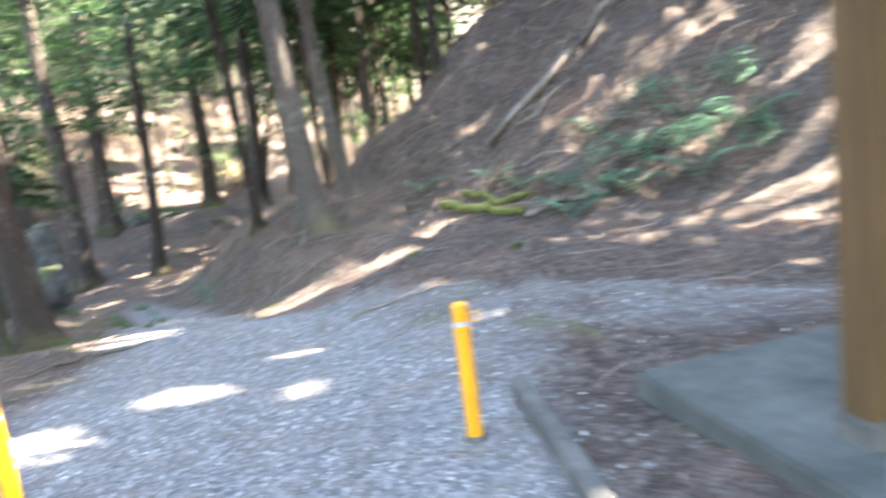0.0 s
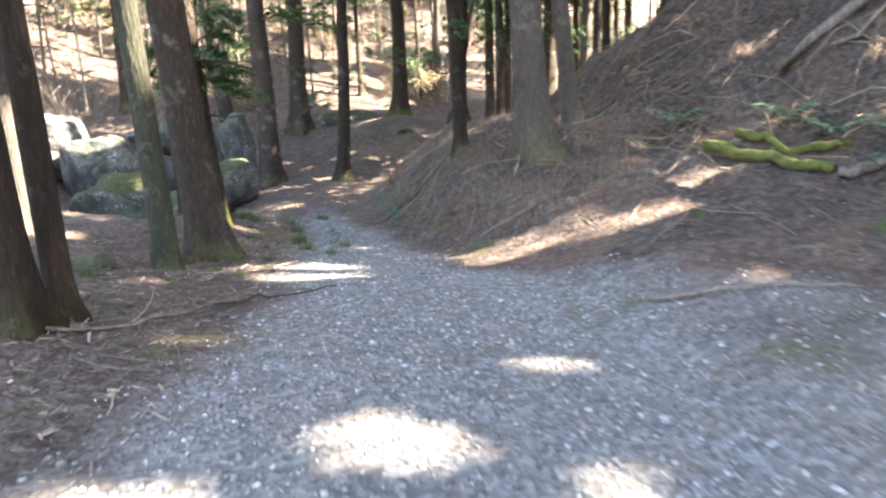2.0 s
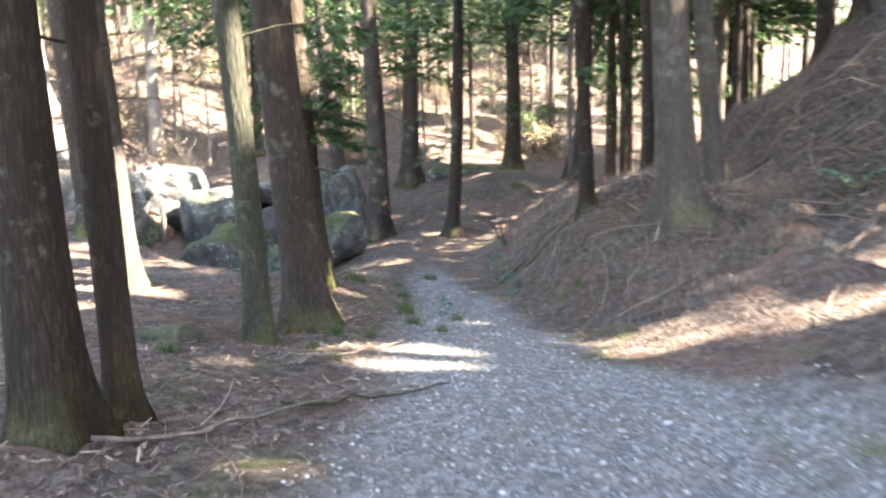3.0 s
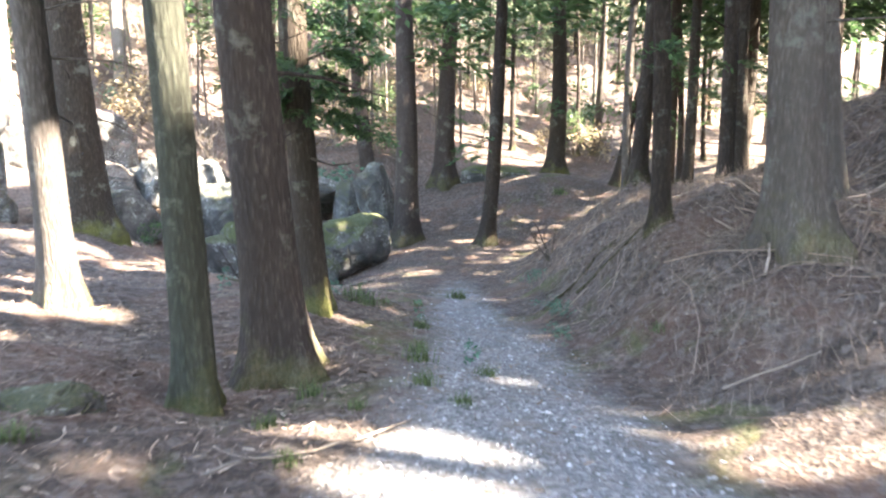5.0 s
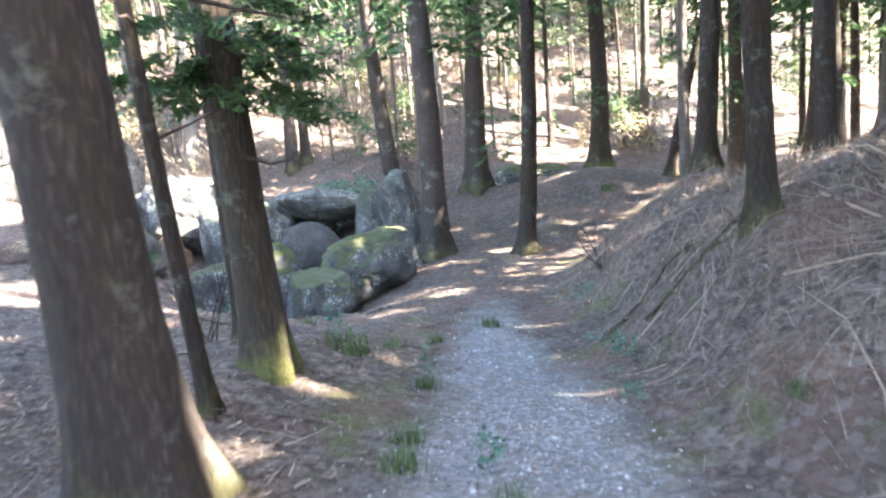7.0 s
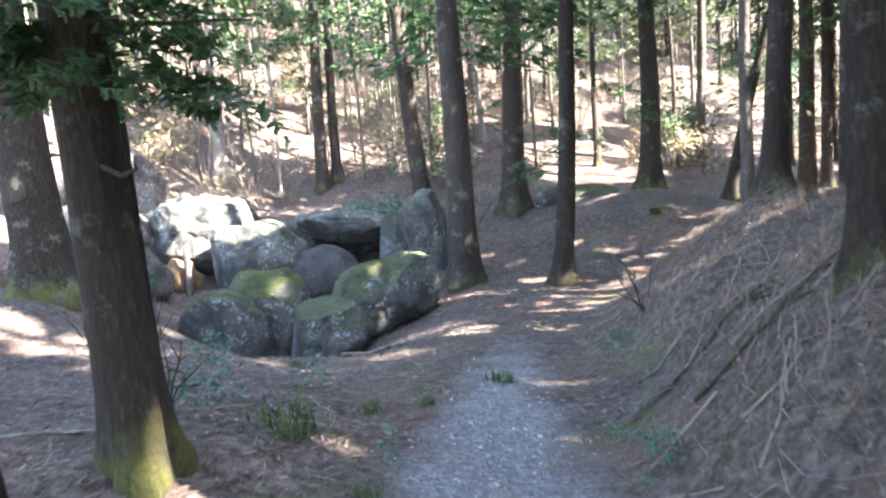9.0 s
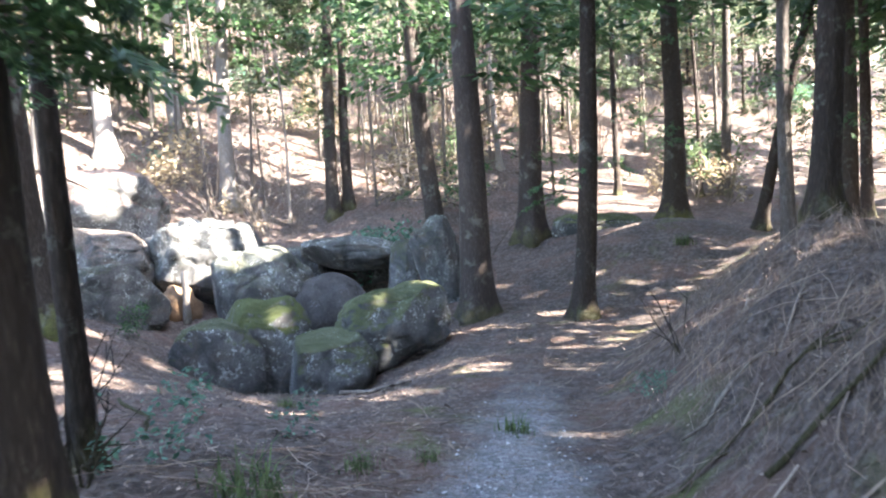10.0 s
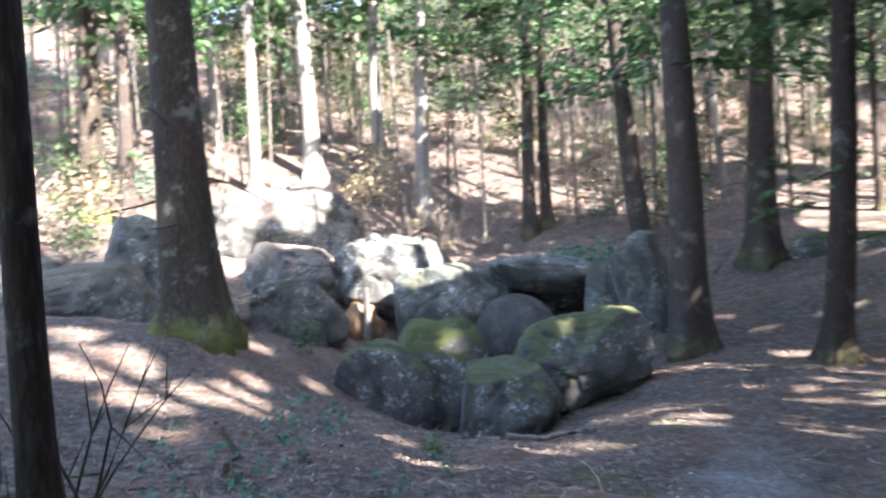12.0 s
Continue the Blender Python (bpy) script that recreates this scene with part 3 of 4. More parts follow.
cedar(-28, 27.55, 0.62, (0.023, 0.033), BARK_GREY_SUNLIT, label="grey bare trunk on the far side of the hollow", low=False)
cedar(-24.95, 30.31, 0.55, (0.024, 0.026), BARK)
cedar(-24.87, 31.13, 0.46, (0.019, 0.017), BARK)
cedar(-31.04, 21.93, 0.46, (0.01, 0.028), BARK_GREY_SUNLIT)
cedar(-30.44, 16.29, 0.8, (0.003, 0.025), BARK_MOSSY)
cedar(-29.29, 17.06, 0.5, (0.005, 0.03), BARK)
cedar(-9.28, 31.9, 0.36, (0.23, 0.048), BARK_DARK, tall=12, crown=0.5, label="leaning thin trunk on the rise")
cedar(-4.85, 30.1, 0.6, (0.03, 0.0), BARK_MOSSY, label="green-mossed cedar trunk on the bench")
cedar(-12.15, 39.4, 0.42, (0.037, 0.01), BARK_PALE)


def plant_wood(count, box, wanted, seed, spacing, girth, label, group, low_every, dense, tall=(14, 20)):
    """Part of the plantation: straight trees at random where wanted(x, y, uphill, beyond) says so, each a thing."""
    g = np.random.default_rng(seed)
    made = tries = 0
    while made < count and tries < 60000:
        tries += 1
        x, y = g.uniform(box[0], box[1]), g.uniform(box[2], box[3])
        d = float(past_toe(np.array([x]), np.array([y]))[0])
        q = (x + 20) * -0.72 + (y - 24) * 0.69
        if not wanted(x, y, d, q) or min(math.hypot(x - a, y - b) for a, b in TAKEN) < spacing:
            continue
        TAKEN.append((x, y))
        cedar(x, y, g.uniform(*girth), tuple(g.normal(0, 0.022, 2)), (BARK, BARK_DARK, BARK_PALE, BARK, BARK_MOSSY if dense else BARK_GREY_SUNLIT)[made % 5], tall=g.uniform(*tall), crown=g.uniform(0.8, 1.15) if girth[1] > 0.13 else 0, low=made % low_every == 0 and girth[1] > 0.13,
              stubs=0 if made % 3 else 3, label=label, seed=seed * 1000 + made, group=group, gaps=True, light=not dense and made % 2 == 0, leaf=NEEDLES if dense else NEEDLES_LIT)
        made += 1


TAKEN = [(-4.85, 30.1), (-6.2, 21.5), (-9.3, 31.9), (-12.4, 34.1), (-24.9, 30.7), (-28, 27.5), (-31.5, 24.6), (-32.3, 28.3), (-3, 15), (-11.8, 25.4), (-14, 24.2), (-15.4, 29.4), (-11.5, 31.2), (-25.3, 25.8), (-31.2, 24.5), (-18.9, 29)]
# east of the track, behind the shelter and on the bank: added trees, mostly unseen, that shade the lot
plant_wood(108, (3.6, 26, -9, 28), lambda x, y, d, q: x > 4.3 + 0.75 * max(y + 0.5, 0) or (d > 5.5 and y > 11), 3, 1.9, (0.22, 0.42), "straight plantation cedar added on the bank for shade", "cedars on the bank", 3, True)
plant_wood(38, (-9, 9, 19, 44), lambda x, y, d, q: d > 2.5 or (y > 23 and x > -7.5), 4, 2.0, (0.2, 0.4), "straight plantation cedar on the rise", "cedars on the bank", 1, True)
# trees added out of view behind the start, to shade the place
plant_wood(18, (-26, 12, -24, 2), lambda x, y, d, q: y < -4 or (x < -12 and y < 8), 5, 2.6, (0.2, 0.42), "unseen plantation cedar added below the lot for shade", "plantation cedars", 2, False)
# the far slope across the hollow
plant_wood(110, (-66, -14, 8, 74), lambda x, y, d, q: (q > 7 or x < -33) and d < -3, 6, 1.5, (0.10, 0.30), "slim plantation cedar on the far slope", "cedars on the far slope", 2, False, (9, 17))
plant_wood(34, (-40, 0, 34, 66), lambda x, y, d, q: y > 35 and d < 2, 7, 1.8, (0.12, 0.34), "slim plantation cedar beyond the rise", "cedars on the far slope", 1, False, (10, 18))


def distant_trunks(count, seed):
    """The many thin bare trunks that stripe the far slope."""
    g = np.random.default_rng(seed)
    pieces = []
    while len(pieces) < count:
        x, y = g.uniform(-62, -16), g.uniform(10, 70)
        q = (x + 20) * -0.72 + (y - 24) * 0.69
        if not (q > 6 or x < -30) or float(past_toe(np.array([x]), np.array([y]))[0]) > -3:
            continue
        z, h, r = ground_z(x, y), g.uniform(7, 13), g.uniform(0.025, 0.07)
        lean = g.normal(0, 0.04, 2)
        pts = [(x + lean[0] * t * h, y + lean[1] * t * h, z - 0.2 + t * h) for t in (0, 0.3, 0.6, 1)]
        pieces.append(tube(pts, [r * 1.2, r, r * 0.7, r * 0.25], 6, False))
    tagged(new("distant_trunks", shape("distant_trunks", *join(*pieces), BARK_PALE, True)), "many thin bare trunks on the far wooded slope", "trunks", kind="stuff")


distant_trunks(420, 8)


# ---- boulders ----
def boulder(x, y, top, size, turn=0, tilt=0, roll=0, moss=0.6, seed=1, cuts=3, square=0.72, rough=1.0, litter=0.0, dark=0.0, label="grey granite boulder with lichen and moss"):
    """A weathered block of granite: a lumpy rounded body split by a few flat joints, its highest point at top."""
    g = np.random.default_rng(seed)
    bm = bmesh.new()
    bmesh.ops.create_icosphere(bm, subdivisions=6, radius=1)
    planes = []
    for _ in range(cuts):
        n = Vector(g.normal(0, 1, 3) * (1, 1, 0.7)).normalized()
        planes.append((n, g.uniform(0.7, 0.92)))
    o = Vector((seed * 3.1, seed * 1.7, seed * 0.9))
    for v in bm.verts:
        p = v.co.normalized()
        r = 1 + 0.24 * noise.noise(p * 1.1 + o) + rough * (0.10 * noise.noise(p * 2.4 + o) + 0.04 * noise.noise(p * 5.5 + o) + 0.018 * noise.noise(p * 13 + o))
        crack = abs(noise.noise(p * 1.6 - o))
        r -= rough * 0.07 * max(0.0, 1 - crack / 0.035)
        p = Vector([math.copysign(abs(c) ** square, c) for c in p]) * r
        for n, far in planes:
            over = p.dot(n) - far
            if over > 0:
                p -= n * over * 0.9
        v.co = Vector((p.x * size[0] / 2, p.y * size[1] / 2, p.z * size[2] / 2))
    bmesh.ops.rotate(bm, verts=bm.verts[:], matrix=Matrix.Rotation(radians(tilt), 3, "X") @ Matrix.Rotation(radians(roll), 3, "Y"))
    across_x = max(v.co.x for v in bm.verts) - min(v.co.x for v in bm.verts)
    bmesh.ops.scale(bm, vec=Vector((size[0] / across_x, size[0] / across_x, 1)), verts=bm.verts[:])
    high = max(v.co.z for v in bm.verts)
    me = from_bm("boulder", bm, ROCK, True)
    for key, value in (("moss", moss), ("litter", litter), ("dark", dark)):
        me.attributes.new(key, "FLOAT", "POINT").data.foreach_set("value", np.full(len(me.vertices), value, np.float32))
    ob = new("boulder", me)
    ob.matrix_basis = pose(x, y, top - high, 0, 0, turn)
    return tagged(ob, label, "rock", "boulders in the hollow")


PLAIN_ROCK = "grey granite boulder with lichen among others"
boulder(-14.75, 22.05, -1.24, (2.75, 2.0, 1.75), 55, 0, -10, 0.8, 3, 1, 0.86, label="large mossy boulder with white lichen beside the path")
boulder(-15.0, 20.35, -2.02, (1.8, 1.4, 1.8), 55, 0, 24, 0.75, 4, 2, 0.82, label="low lichen-spotted boulder at the hollow's edge")
boulder(-17.19, 19.25, -1.60, (2.0, 1.8, 2.2), 58, -12, -8, 0.7, 5, 6, 0.66, label="pale-topped angular boulder with a mossy side")
boulder(-17.0, 20.15, -1.34, (2.35, 1.9, 2.9), 56, 0, 6, 1.0, 6, 2, 0.8, label="mossy domed boulder behind an angular one")
boulder(-17.72, 23.22, -1.19, (2.3, 2.1, 2.0), 52, 0, 14, 0.0, 7, 1, 0.85, 0.5, dark=0.8, label="smooth dark round boulder in the hollow")
boulder(-19.62, 22.30, -0.40, (2.8, 2.3, 2.5), 55, 0, 14, 0.3, 8, 2, 0.78, label="sunlit granite boulder with a mossy flank")
boulder(-22.21, 22.58, 0.5, (3.8, 3.0, 3.0), 58, 0, 8, 0.1, 9, 4, 0.74, 1.7, label="big sunlit pale boulder with a broken face")
boulder(-19.21, 25.40, -0.37, (3.0, 2.3, 1.0), 50, 4, 5, 0.15, 10, 2, 0.72, 0.8, label="flat grey slab boulder bridging a dark gap")
boulder(-17.50, 25.75, -0.50, (0.95, 1.1, 2.1), 48, 0, 6, 0.5, 11, 3, 0.66, label=PLAIN_ROCK)
boulder(-20.75, 24.75, -0.62, (1.3, 1.5, 2.4), 52, 0, 0, 0.2, 18, 3, 0.66, label=PLAIN_ROCK)
# added darkened block that closes the slab's gap and stands for its shade
boulder(-19.9, 26.9, -0.62, (3.2, 1.6, 2.4), 50, 0, 0, 0.2, 21, 3, 0.7, dark=0.5, label=PLAIN_ROCK)
boulder(-16.30, 26.05, 0.12, (1.75, 1.5, 2.9), 46, 6, -24, 0.25, 12, 3, 0.68, label="dark upright boulder flecked with white lichen")
boulder(-20.93, 19.16, -0.45, (2.3, 1.9, 1.8), 62, 0, 10, 0.3, 13, 3, 0.68, label="dark boulder with a pale edge beside the cedar")
boulder(-27.20, 21.40, 2.25, (5.6, 4.4, 4.2), 66, 0, 6, 0.25, 14, 2, 0.72, 1.0, 0.9, label="great rounded rock dome strewn with litter")
boulder(-23.67, 20.20, 0.45, (2.9, 2.3, 2.3), 64, 0, 9, 0.3, 15, 5, 0.64, 1.3, 0.6, label="split ledge of pale granite in the hollow")
boulder(-22.47, 15.92, 1.2, (1.7, 1.5, 2.9), 72, 0, 8, 0.3, 16, 4, 0.68, label="upright lichened boulder behind the mossy cedar")
boulder(-21.61, 14.60, 0.2, (3.4, 2.4, 2.2), 74, 0, -8, 0.6, 17, 3, 0.68, 1.0, 0.5, label="low dark boulder with mossy shoulders on the slope")
boulder(-23.9, 13.6, 0.75, (2.2, 1.8, 2.0), 74, 0, 10, 0.4, 19, 3, 0.68, label=PLAIN_ROCK)
boulder(-7.0, 8.05, -0.42, (0.75, 0.6, 0.7), 20, 0, 0, 0.6, 20, 3, 0.68, label="small dark half-buried stone beside the slender trunk")
boulder(-14.3, 32.3, -0.25, (3.6, 1.5, 1.3), 36, 0, 5, 0.9, 41, 3, 0.7, label="long low dark mossy rock on the rise")


def old_stump(x, y, tall):
    """The broken pale stem that stands in the clay below the big boulder."""
    g = np.random.default_rng(27)
    z = ground_z(x, y)
    root = thing("broken_stump", pose(x, y, z), "pale broken stem standing in bare orange clay", "stump")
    pts = [(0.03 * math.sin(3 * f), 0.02 * f, -0.2 + (tall + 0.2) * f) for f in np.linspace(0, 1, 7)]
    part("stem", shape("stem", *tube(pts, 0.085 * (1 + g.normal(0, 0.12, 7)) * np.linspace(1.3, 0.8, 7), 9), BARK_GREY_SUNLIT, True), root)
    earth = bmesh.new()
    bmesh.ops.create_icosphere(earth, subdivisions=4, radius=1)
    for v in earth.verts:
        v.co *= 1 + 0.22 * noise.noise(v.co * 2.2)
        v.co = Vector((v.co.x * 0.6, v.co.y * 0.5, v.co.z * tall * 0.55))
    part("clay_mound", from_bm("clay_mound", earth, CLAY, True), root, "bare orange clay", pose(-0.55, 0.1, tall * 0.12, 0, 0, 55))


old_stump(-20.85, 20.85, 1.35)

# ---- bollards at the start of the track ----
def bollard(x, y, turn, label, sunk=0.0):
    z = ground_z(x, y) - sunk
    root = thing("bollard", pose(x, y, z, 0, 0, turn), label, "bollard", "bollards across the track")
    tall, r = 0.735, 0.041
    body = bmesh.new()
    bmesh.ops.create_cone(body, cap_ends=True, segments=24, radius1=r, radius2=r, depth=tall + 0.15, matrix=Matrix.Translation((0, 0, (tall - 0.15) / 2)))
    post = part("post", from_bm("post", body, YELLOW, False), root)
    cap = bmesh.new()
    bmesh.ops.create_uvsphere(cap, u_segments=24, v_segments=10, radius=r * 1.04, matrix=Matrix.Translation((0, 0, tall)) @ Matrix.Diagonal((1, 1, 0.55, 1)))
    part("cap", from_bm("cap", cap, YELLOW, True), post)
    band = bmesh.new()
    bmesh.ops.create_cone(band, cap_ends=False, segments=24, radius1=r + 0.0025, radius2=r + 0.0025, depth=0.022, matrix=Matrix.Translation((0, 0, tall - 0.09)))
    part("reflective_band", from_bm("reflective_band", band, REFLECT), post, "pale silver reflective band")
    ring = [(r + 0.028 + 0.026 * math.cos(a), 0, tall - 0.065 + 0.026 * math.sin(a)) for a in np.linspace(0, 2 * math.pi, 15)]
    part("chain_ring", shape("chain_ring", *tube(ring, [0.006] * 15, 8), YELLOW, True), post)
    foot = bmesh.new()
    bmesh.ops.create_cone(foot, cap_ends=True, segments=16, radius1=r + 0.03, radius2=r + 0.02, depth=0.05)
    part("foot_collar", from_bm("foot_collar", foot, CONCRETE_DARK), root, "dirty concrete collar")
    return root


bollard(0.08, 3.17, 0, "yellow steel bollard with ring standing in gravel")
bollard(-2.15, 2.74, 175, "yellow steel bollard with a scuffed cap in gravel", 0.09)


# ---- shelter corner by the track ----
def block(name, size, material, bevel=0.012, jitter=0.0):
    bm = bmesh.new()
    bmesh.ops.create_cube(bm, size=1, matrix=Matrix.Diagonal((*size, 1)))
    bmesh.ops.subdivide_edges(bm, edges=bm.edges[:], cuts=5, use_grid_fill=True)
    for v in bm.verts:
        v.co += Vector([jitter * noise.noise(v.co * 3 + Vector((k * 7, 0, 0))) for k in range(3)])
    hard = [e for e in bm.edges if len(e.link_faces) == 2 and e.calc_face_angle(0) > 0.8]
    bmesh.ops.bevel(bm, geom=hard, offset=bevel, segments=2, affect="EDGES")
    return from_bm(name, bm, material)


SLAB_TURN = 16
slab = new("concrete_slab", block("concrete_slab", (4.2, 4.6, 0.16), CONCRETE, 0.015, 0.01))
slab.matrix_basis = pose(1.02, 3.5, 0.0, 0, 0, SLAB_TURN) @ pose(2.1, -2.3, -0.02)
tagged(slab, "worn grey concrete slab of a shelter floor", "slab")
kerb = new("kerb", block("kerb", (0.11, 2.6, 0.2), CONCRETE_DARK, 0.012, 0.012))
kerb.matrix_basis = pose(0.56, 2.45, -0.085, 0, 0, 8)
tagged(kerb, "dark narrow kerb edging a leaf-filled gutter", "kerb")


def timber_post(x, y):
    root = thing("timber_post", pose(x, y, 0.06, 0, 0, SLAB_TURN), "brown stained timber post standing on the slab", "post")
    part("shaft", block("shaft", (0.17, 0.17, 2.9), TIMBER, 0.01, 0.006), root, m=Matrix.Translation((0, 0, 1.5)))
    part("base_shoe", block("base_shoe", (0.2, 0.2, 0.14), CONCRETE_DARK, 0.012, 0.004), root, "dark concrete base shoe", Matrix.Translation((0, 0, 0.05)))


timber_post(1.74, 2.44)


# ---- fallen wood ----
def on_ground(x, y, up=0.0):
    return Vector((x, y, ground_z(x, y) + up))


def fallen_stick(a, b, r0, r1, bow, label, material=None, category="stick", name="fallen_stick", up=0.02, forks=0, seed=3, wob=0.03):
    g = np.random.default_rng(seed)
    n = 12
    pts = []
    for i in range(n):
        f = i / (n - 1)
        x, y = a[0] + (b[0] - a[0]) * f, a[1] + (b[1] - a[1]) * f
        nx, ny = -(b[1] - a[1]), b[0] - a[0]
        o = bow * math.sin(math.pi * f) + g.normal(0, wob) * 0.3
        pts.append(on_ground(x + nx * o, y + ny * o, up + r0 * 0.6 + abs(g.normal(0, wob)) * 0.5))
    pieces = [tube(pts, np.linspace(r0, r1, n) * (1 + g.normal(0, 0.07, n)), 8)]
    for _ in range(forks):
        i = g.integers(2, n - 2)
        w = Vector(g.normal(0, 1, 3)) * 0.25 + (pts[i + 1] - pts[i]).normalized()
        w.z = abs(w.z) * 0.6
        l = g.uniform(0.25, 0.6)
        pieces.append(tube([pts[i], pts[i] + w * l * 0.5, pts[i] + w * l + Vector((0, 0, -0.03))], [r1 * 1.2, r1, r1 * 0.5], 5))
    ob = new(name, shape(name, *join(*pieces), material or DEADWOOD, True))
    return tagged(ob, label, category)


fallen_stick((-1.1, 7.35), (0.3, 7.25), 0.017, 0.009, -0.02, "thin curved stick lying on gravel", DEADWOOD, wob=0.012)
fallen_stick((-5.05, 5.75), (-4.05, 7.7), 0.016, 0.008, 0.08, "long pale broken branch lying on the litter", DEADWOOD, forks=2)
fallen_stick((-4.7, 6.9), (-3.9, 7.9), 0.014, 0.007, -0.1, "dark twig lying across the gravel edge", BARK_DARK)
fallen_stick((0.95, 14.3), (6.2, 17.2), 0.085, 0.07, 0.015, "grey fallen trunk lying up the bank", DEADWOOD, "log", "fallen_log", 0.12)
fallen_stick((1.6, 14.1), (4.8, 16.6), 0.035, 0.02, -0.04, "thin grey fallen pole lying up the bank", DEADWOOD, "log", "fallen_log", 0.1)
fallen_stick((-0.25, 13.2), (1.25, 12.15), 0.10, 0.07, 0.05, "moss-covered rotting log at the bank's foot", MOSSWOOD, "log", "mossy_log", 0.03, wob=0.02)
fallen_stick((0.2, 13.3), (1.5, 12.4), 0.075, 0.055, 0.02, "second moss-covered log lying behind another", MOSSWOOD, "log", "mossy_log", 0.06, seed=8, wob=0.02)
fallen_stick((1.3, 12.05), (2.6, 11.2), 0.07, 0.05, 0.04, "bare brown log at the bank's foot", DEADWOOD, "log", "fallen_log", 0.03)
fallen_stick((-4.8, 15.2), (-3.85, 16.9), 0.022, 0.01, 0.03, "pale slanting branch lying on the bank", DEADWOOD, up=0.05)
fallen_stick((-5.6, 15.0), (-4.5, 15.6), 0.02, 0.01, 0.1, "dark branch lying on the bank", BARK_DARK, forks=3, seed=5)
fallen_stick((-6.6, 16.6), (-5.9, 18.4), 0.018, 0.008, -0.1, "grey branch lying on the bank", DEADWOOD, forks=3, seed=6)
fallen_stick((-6.3, 15.6), (-5.2, 16.6), 0.02, 0.012, 0.15, "dark crooked branch lying on the bank", BARK_DARK, forks=4, seed=12)
fallen_stick((-12.9, 18.6), (-12.2, 19.6), 0.05, 0.03, 0.05, "pale weathered branch lying before the boulders", DEADWOOD, seed=7)
fallen_stick((-13.6, 18.4), (-12.8, 17.8), 0.025, 0.015, 0.05, "grey stick lying before the boulders", DEADWOOD, seed=17)
fallen_stick((-9.6, 11.6), (-8.4, 12.6), 0.02, 0.01, 0.05, "grey branch lying on the litter", DEADWOOD, forks=2, seed=19)
fallen_stick((-12.2, 14.6), (-10.9, 14.2), 0.02, 0.01, 0.08, "dark twig lying in the litter", BARK_DARK, forks=3, seed=21)
fallen_stick((-5.4, 7.9), (-5.0, 9.3), 0.011, 0.007, -0.05, "pale broken stick lying on the verge", DEADWOOD, seed=23)

stone = bmesh.new()
bmesh.ops.create_icosphere(stone, subdivisions=3, radius=0.11)
for v in stone.verts:
    v.co *= 1 + 0.25 * noise.noise(v.co * 9)
    v.co.z *= 0.6
pale = new("pale_stone", from_bm("pale_stone", stone, CONCRETE, True))
pale.location = on_ground(-1.0, 13.2, 0.03)
tagged(pale, "pale rounded stone lying in the litter", "stone")


# ---- plants ----
def blades(n, spread, tall, seed, wide=0.012, droop=0.5):
    g = np.random.default_rng(seed)
    out = []
    for _ in range(n):
        a, l = g.uniform(0, 6.28), tall * g.uniform(0.5, 1.1)
        base = np.array([g.normal(0, spread), g.normal(0, spread), -0.02])
        d = np.array([math.cos(a), math.sin(a), 0]) * g.uniform(0.1, droop)
        side = np.array([-math.sin(a), math.cos(a), 0]) * wide
        p1, p2 = base + d * l * 0.4 + (0, 0, l * 0.6), base + d * l * 1.2 + (0, 0, l * g.uniform(0.6, 1.0))
        out.append([base - side, base + side, p1 + side * 0.8, p1 - side * 0.8])
        out.append([p1 - side * 0.8, p1 + side * 0.8, p2 + side * 0.15, p2 - side * 0.15])
    return np.array(out)


def leaf_cloud(n, size, rx, rz, seed, z0=0.0, hole=0.35):
    """Loose leaves gathered in uneven clumps along twigs."""
    g = np.random.default_rng(seed)
    centres = [np.array([g.normal(0, rx * 0.6), g.normal(0, rx * 0.6), z0 + g.uniform(0.15, 1) * rz]) for _ in range(max(6, n // 22))]
    out = []
    for _ in range(n):
        c = centres[g.integers(len(centres))] + g.normal(0, rx * 0.16, 3)
        d = g.normal(0, 1, 3) * (1, 1, 0.5)
        d /= np.linalg.norm(d)
        w = np.cross(d, g.normal(0, 1, 3) + (0, 0, 1.5))
        w /= np.linalg.norm(w) + 1e-9
        l = size * g.uniform(0.6, 1.3)
        out.append([c, c + d * l * 0.5 + w * l * 0.24, c + d * l, c + d * l * 0.5 - w * l * 0.24])
    return np.array(out)


def stems(n, tall, rx, seed, r=0.008):
    g = np.random.default_rng(seed)
    pieces = []
    for _ in range(n):
        p = Vector((g.normal(0, 0.04), g.normal(0, 0.04), -0.05))
        w = Vector((g.normal(0, rx / tall * 0.7), g.normal(0, rx / tall * 0.7), 1)).normalized()
        pts = [p.copy()]
        for _ in range(4):
            w = (w + Vector(g.normal(0, 0.16, 3))).normalized()
            p = p + w * tall / 4
            pts.append(p.copy())
        pieces.append(tube(pts, np.linspace(r, r * 0.3, 5), 5))
        for _ in range(2):
            i = g.integers(1, 4)
            q = (w + Vector(g.normal(0, 0.6, 3))).normalized()
            pieces.append(tube([pts[i], pts[i] + q * tall * 0.15, pts[i] + q * tall * 0.3], [r * 0.6, r * 0.4, r * 0.2], 4))
    return join(*pieces)


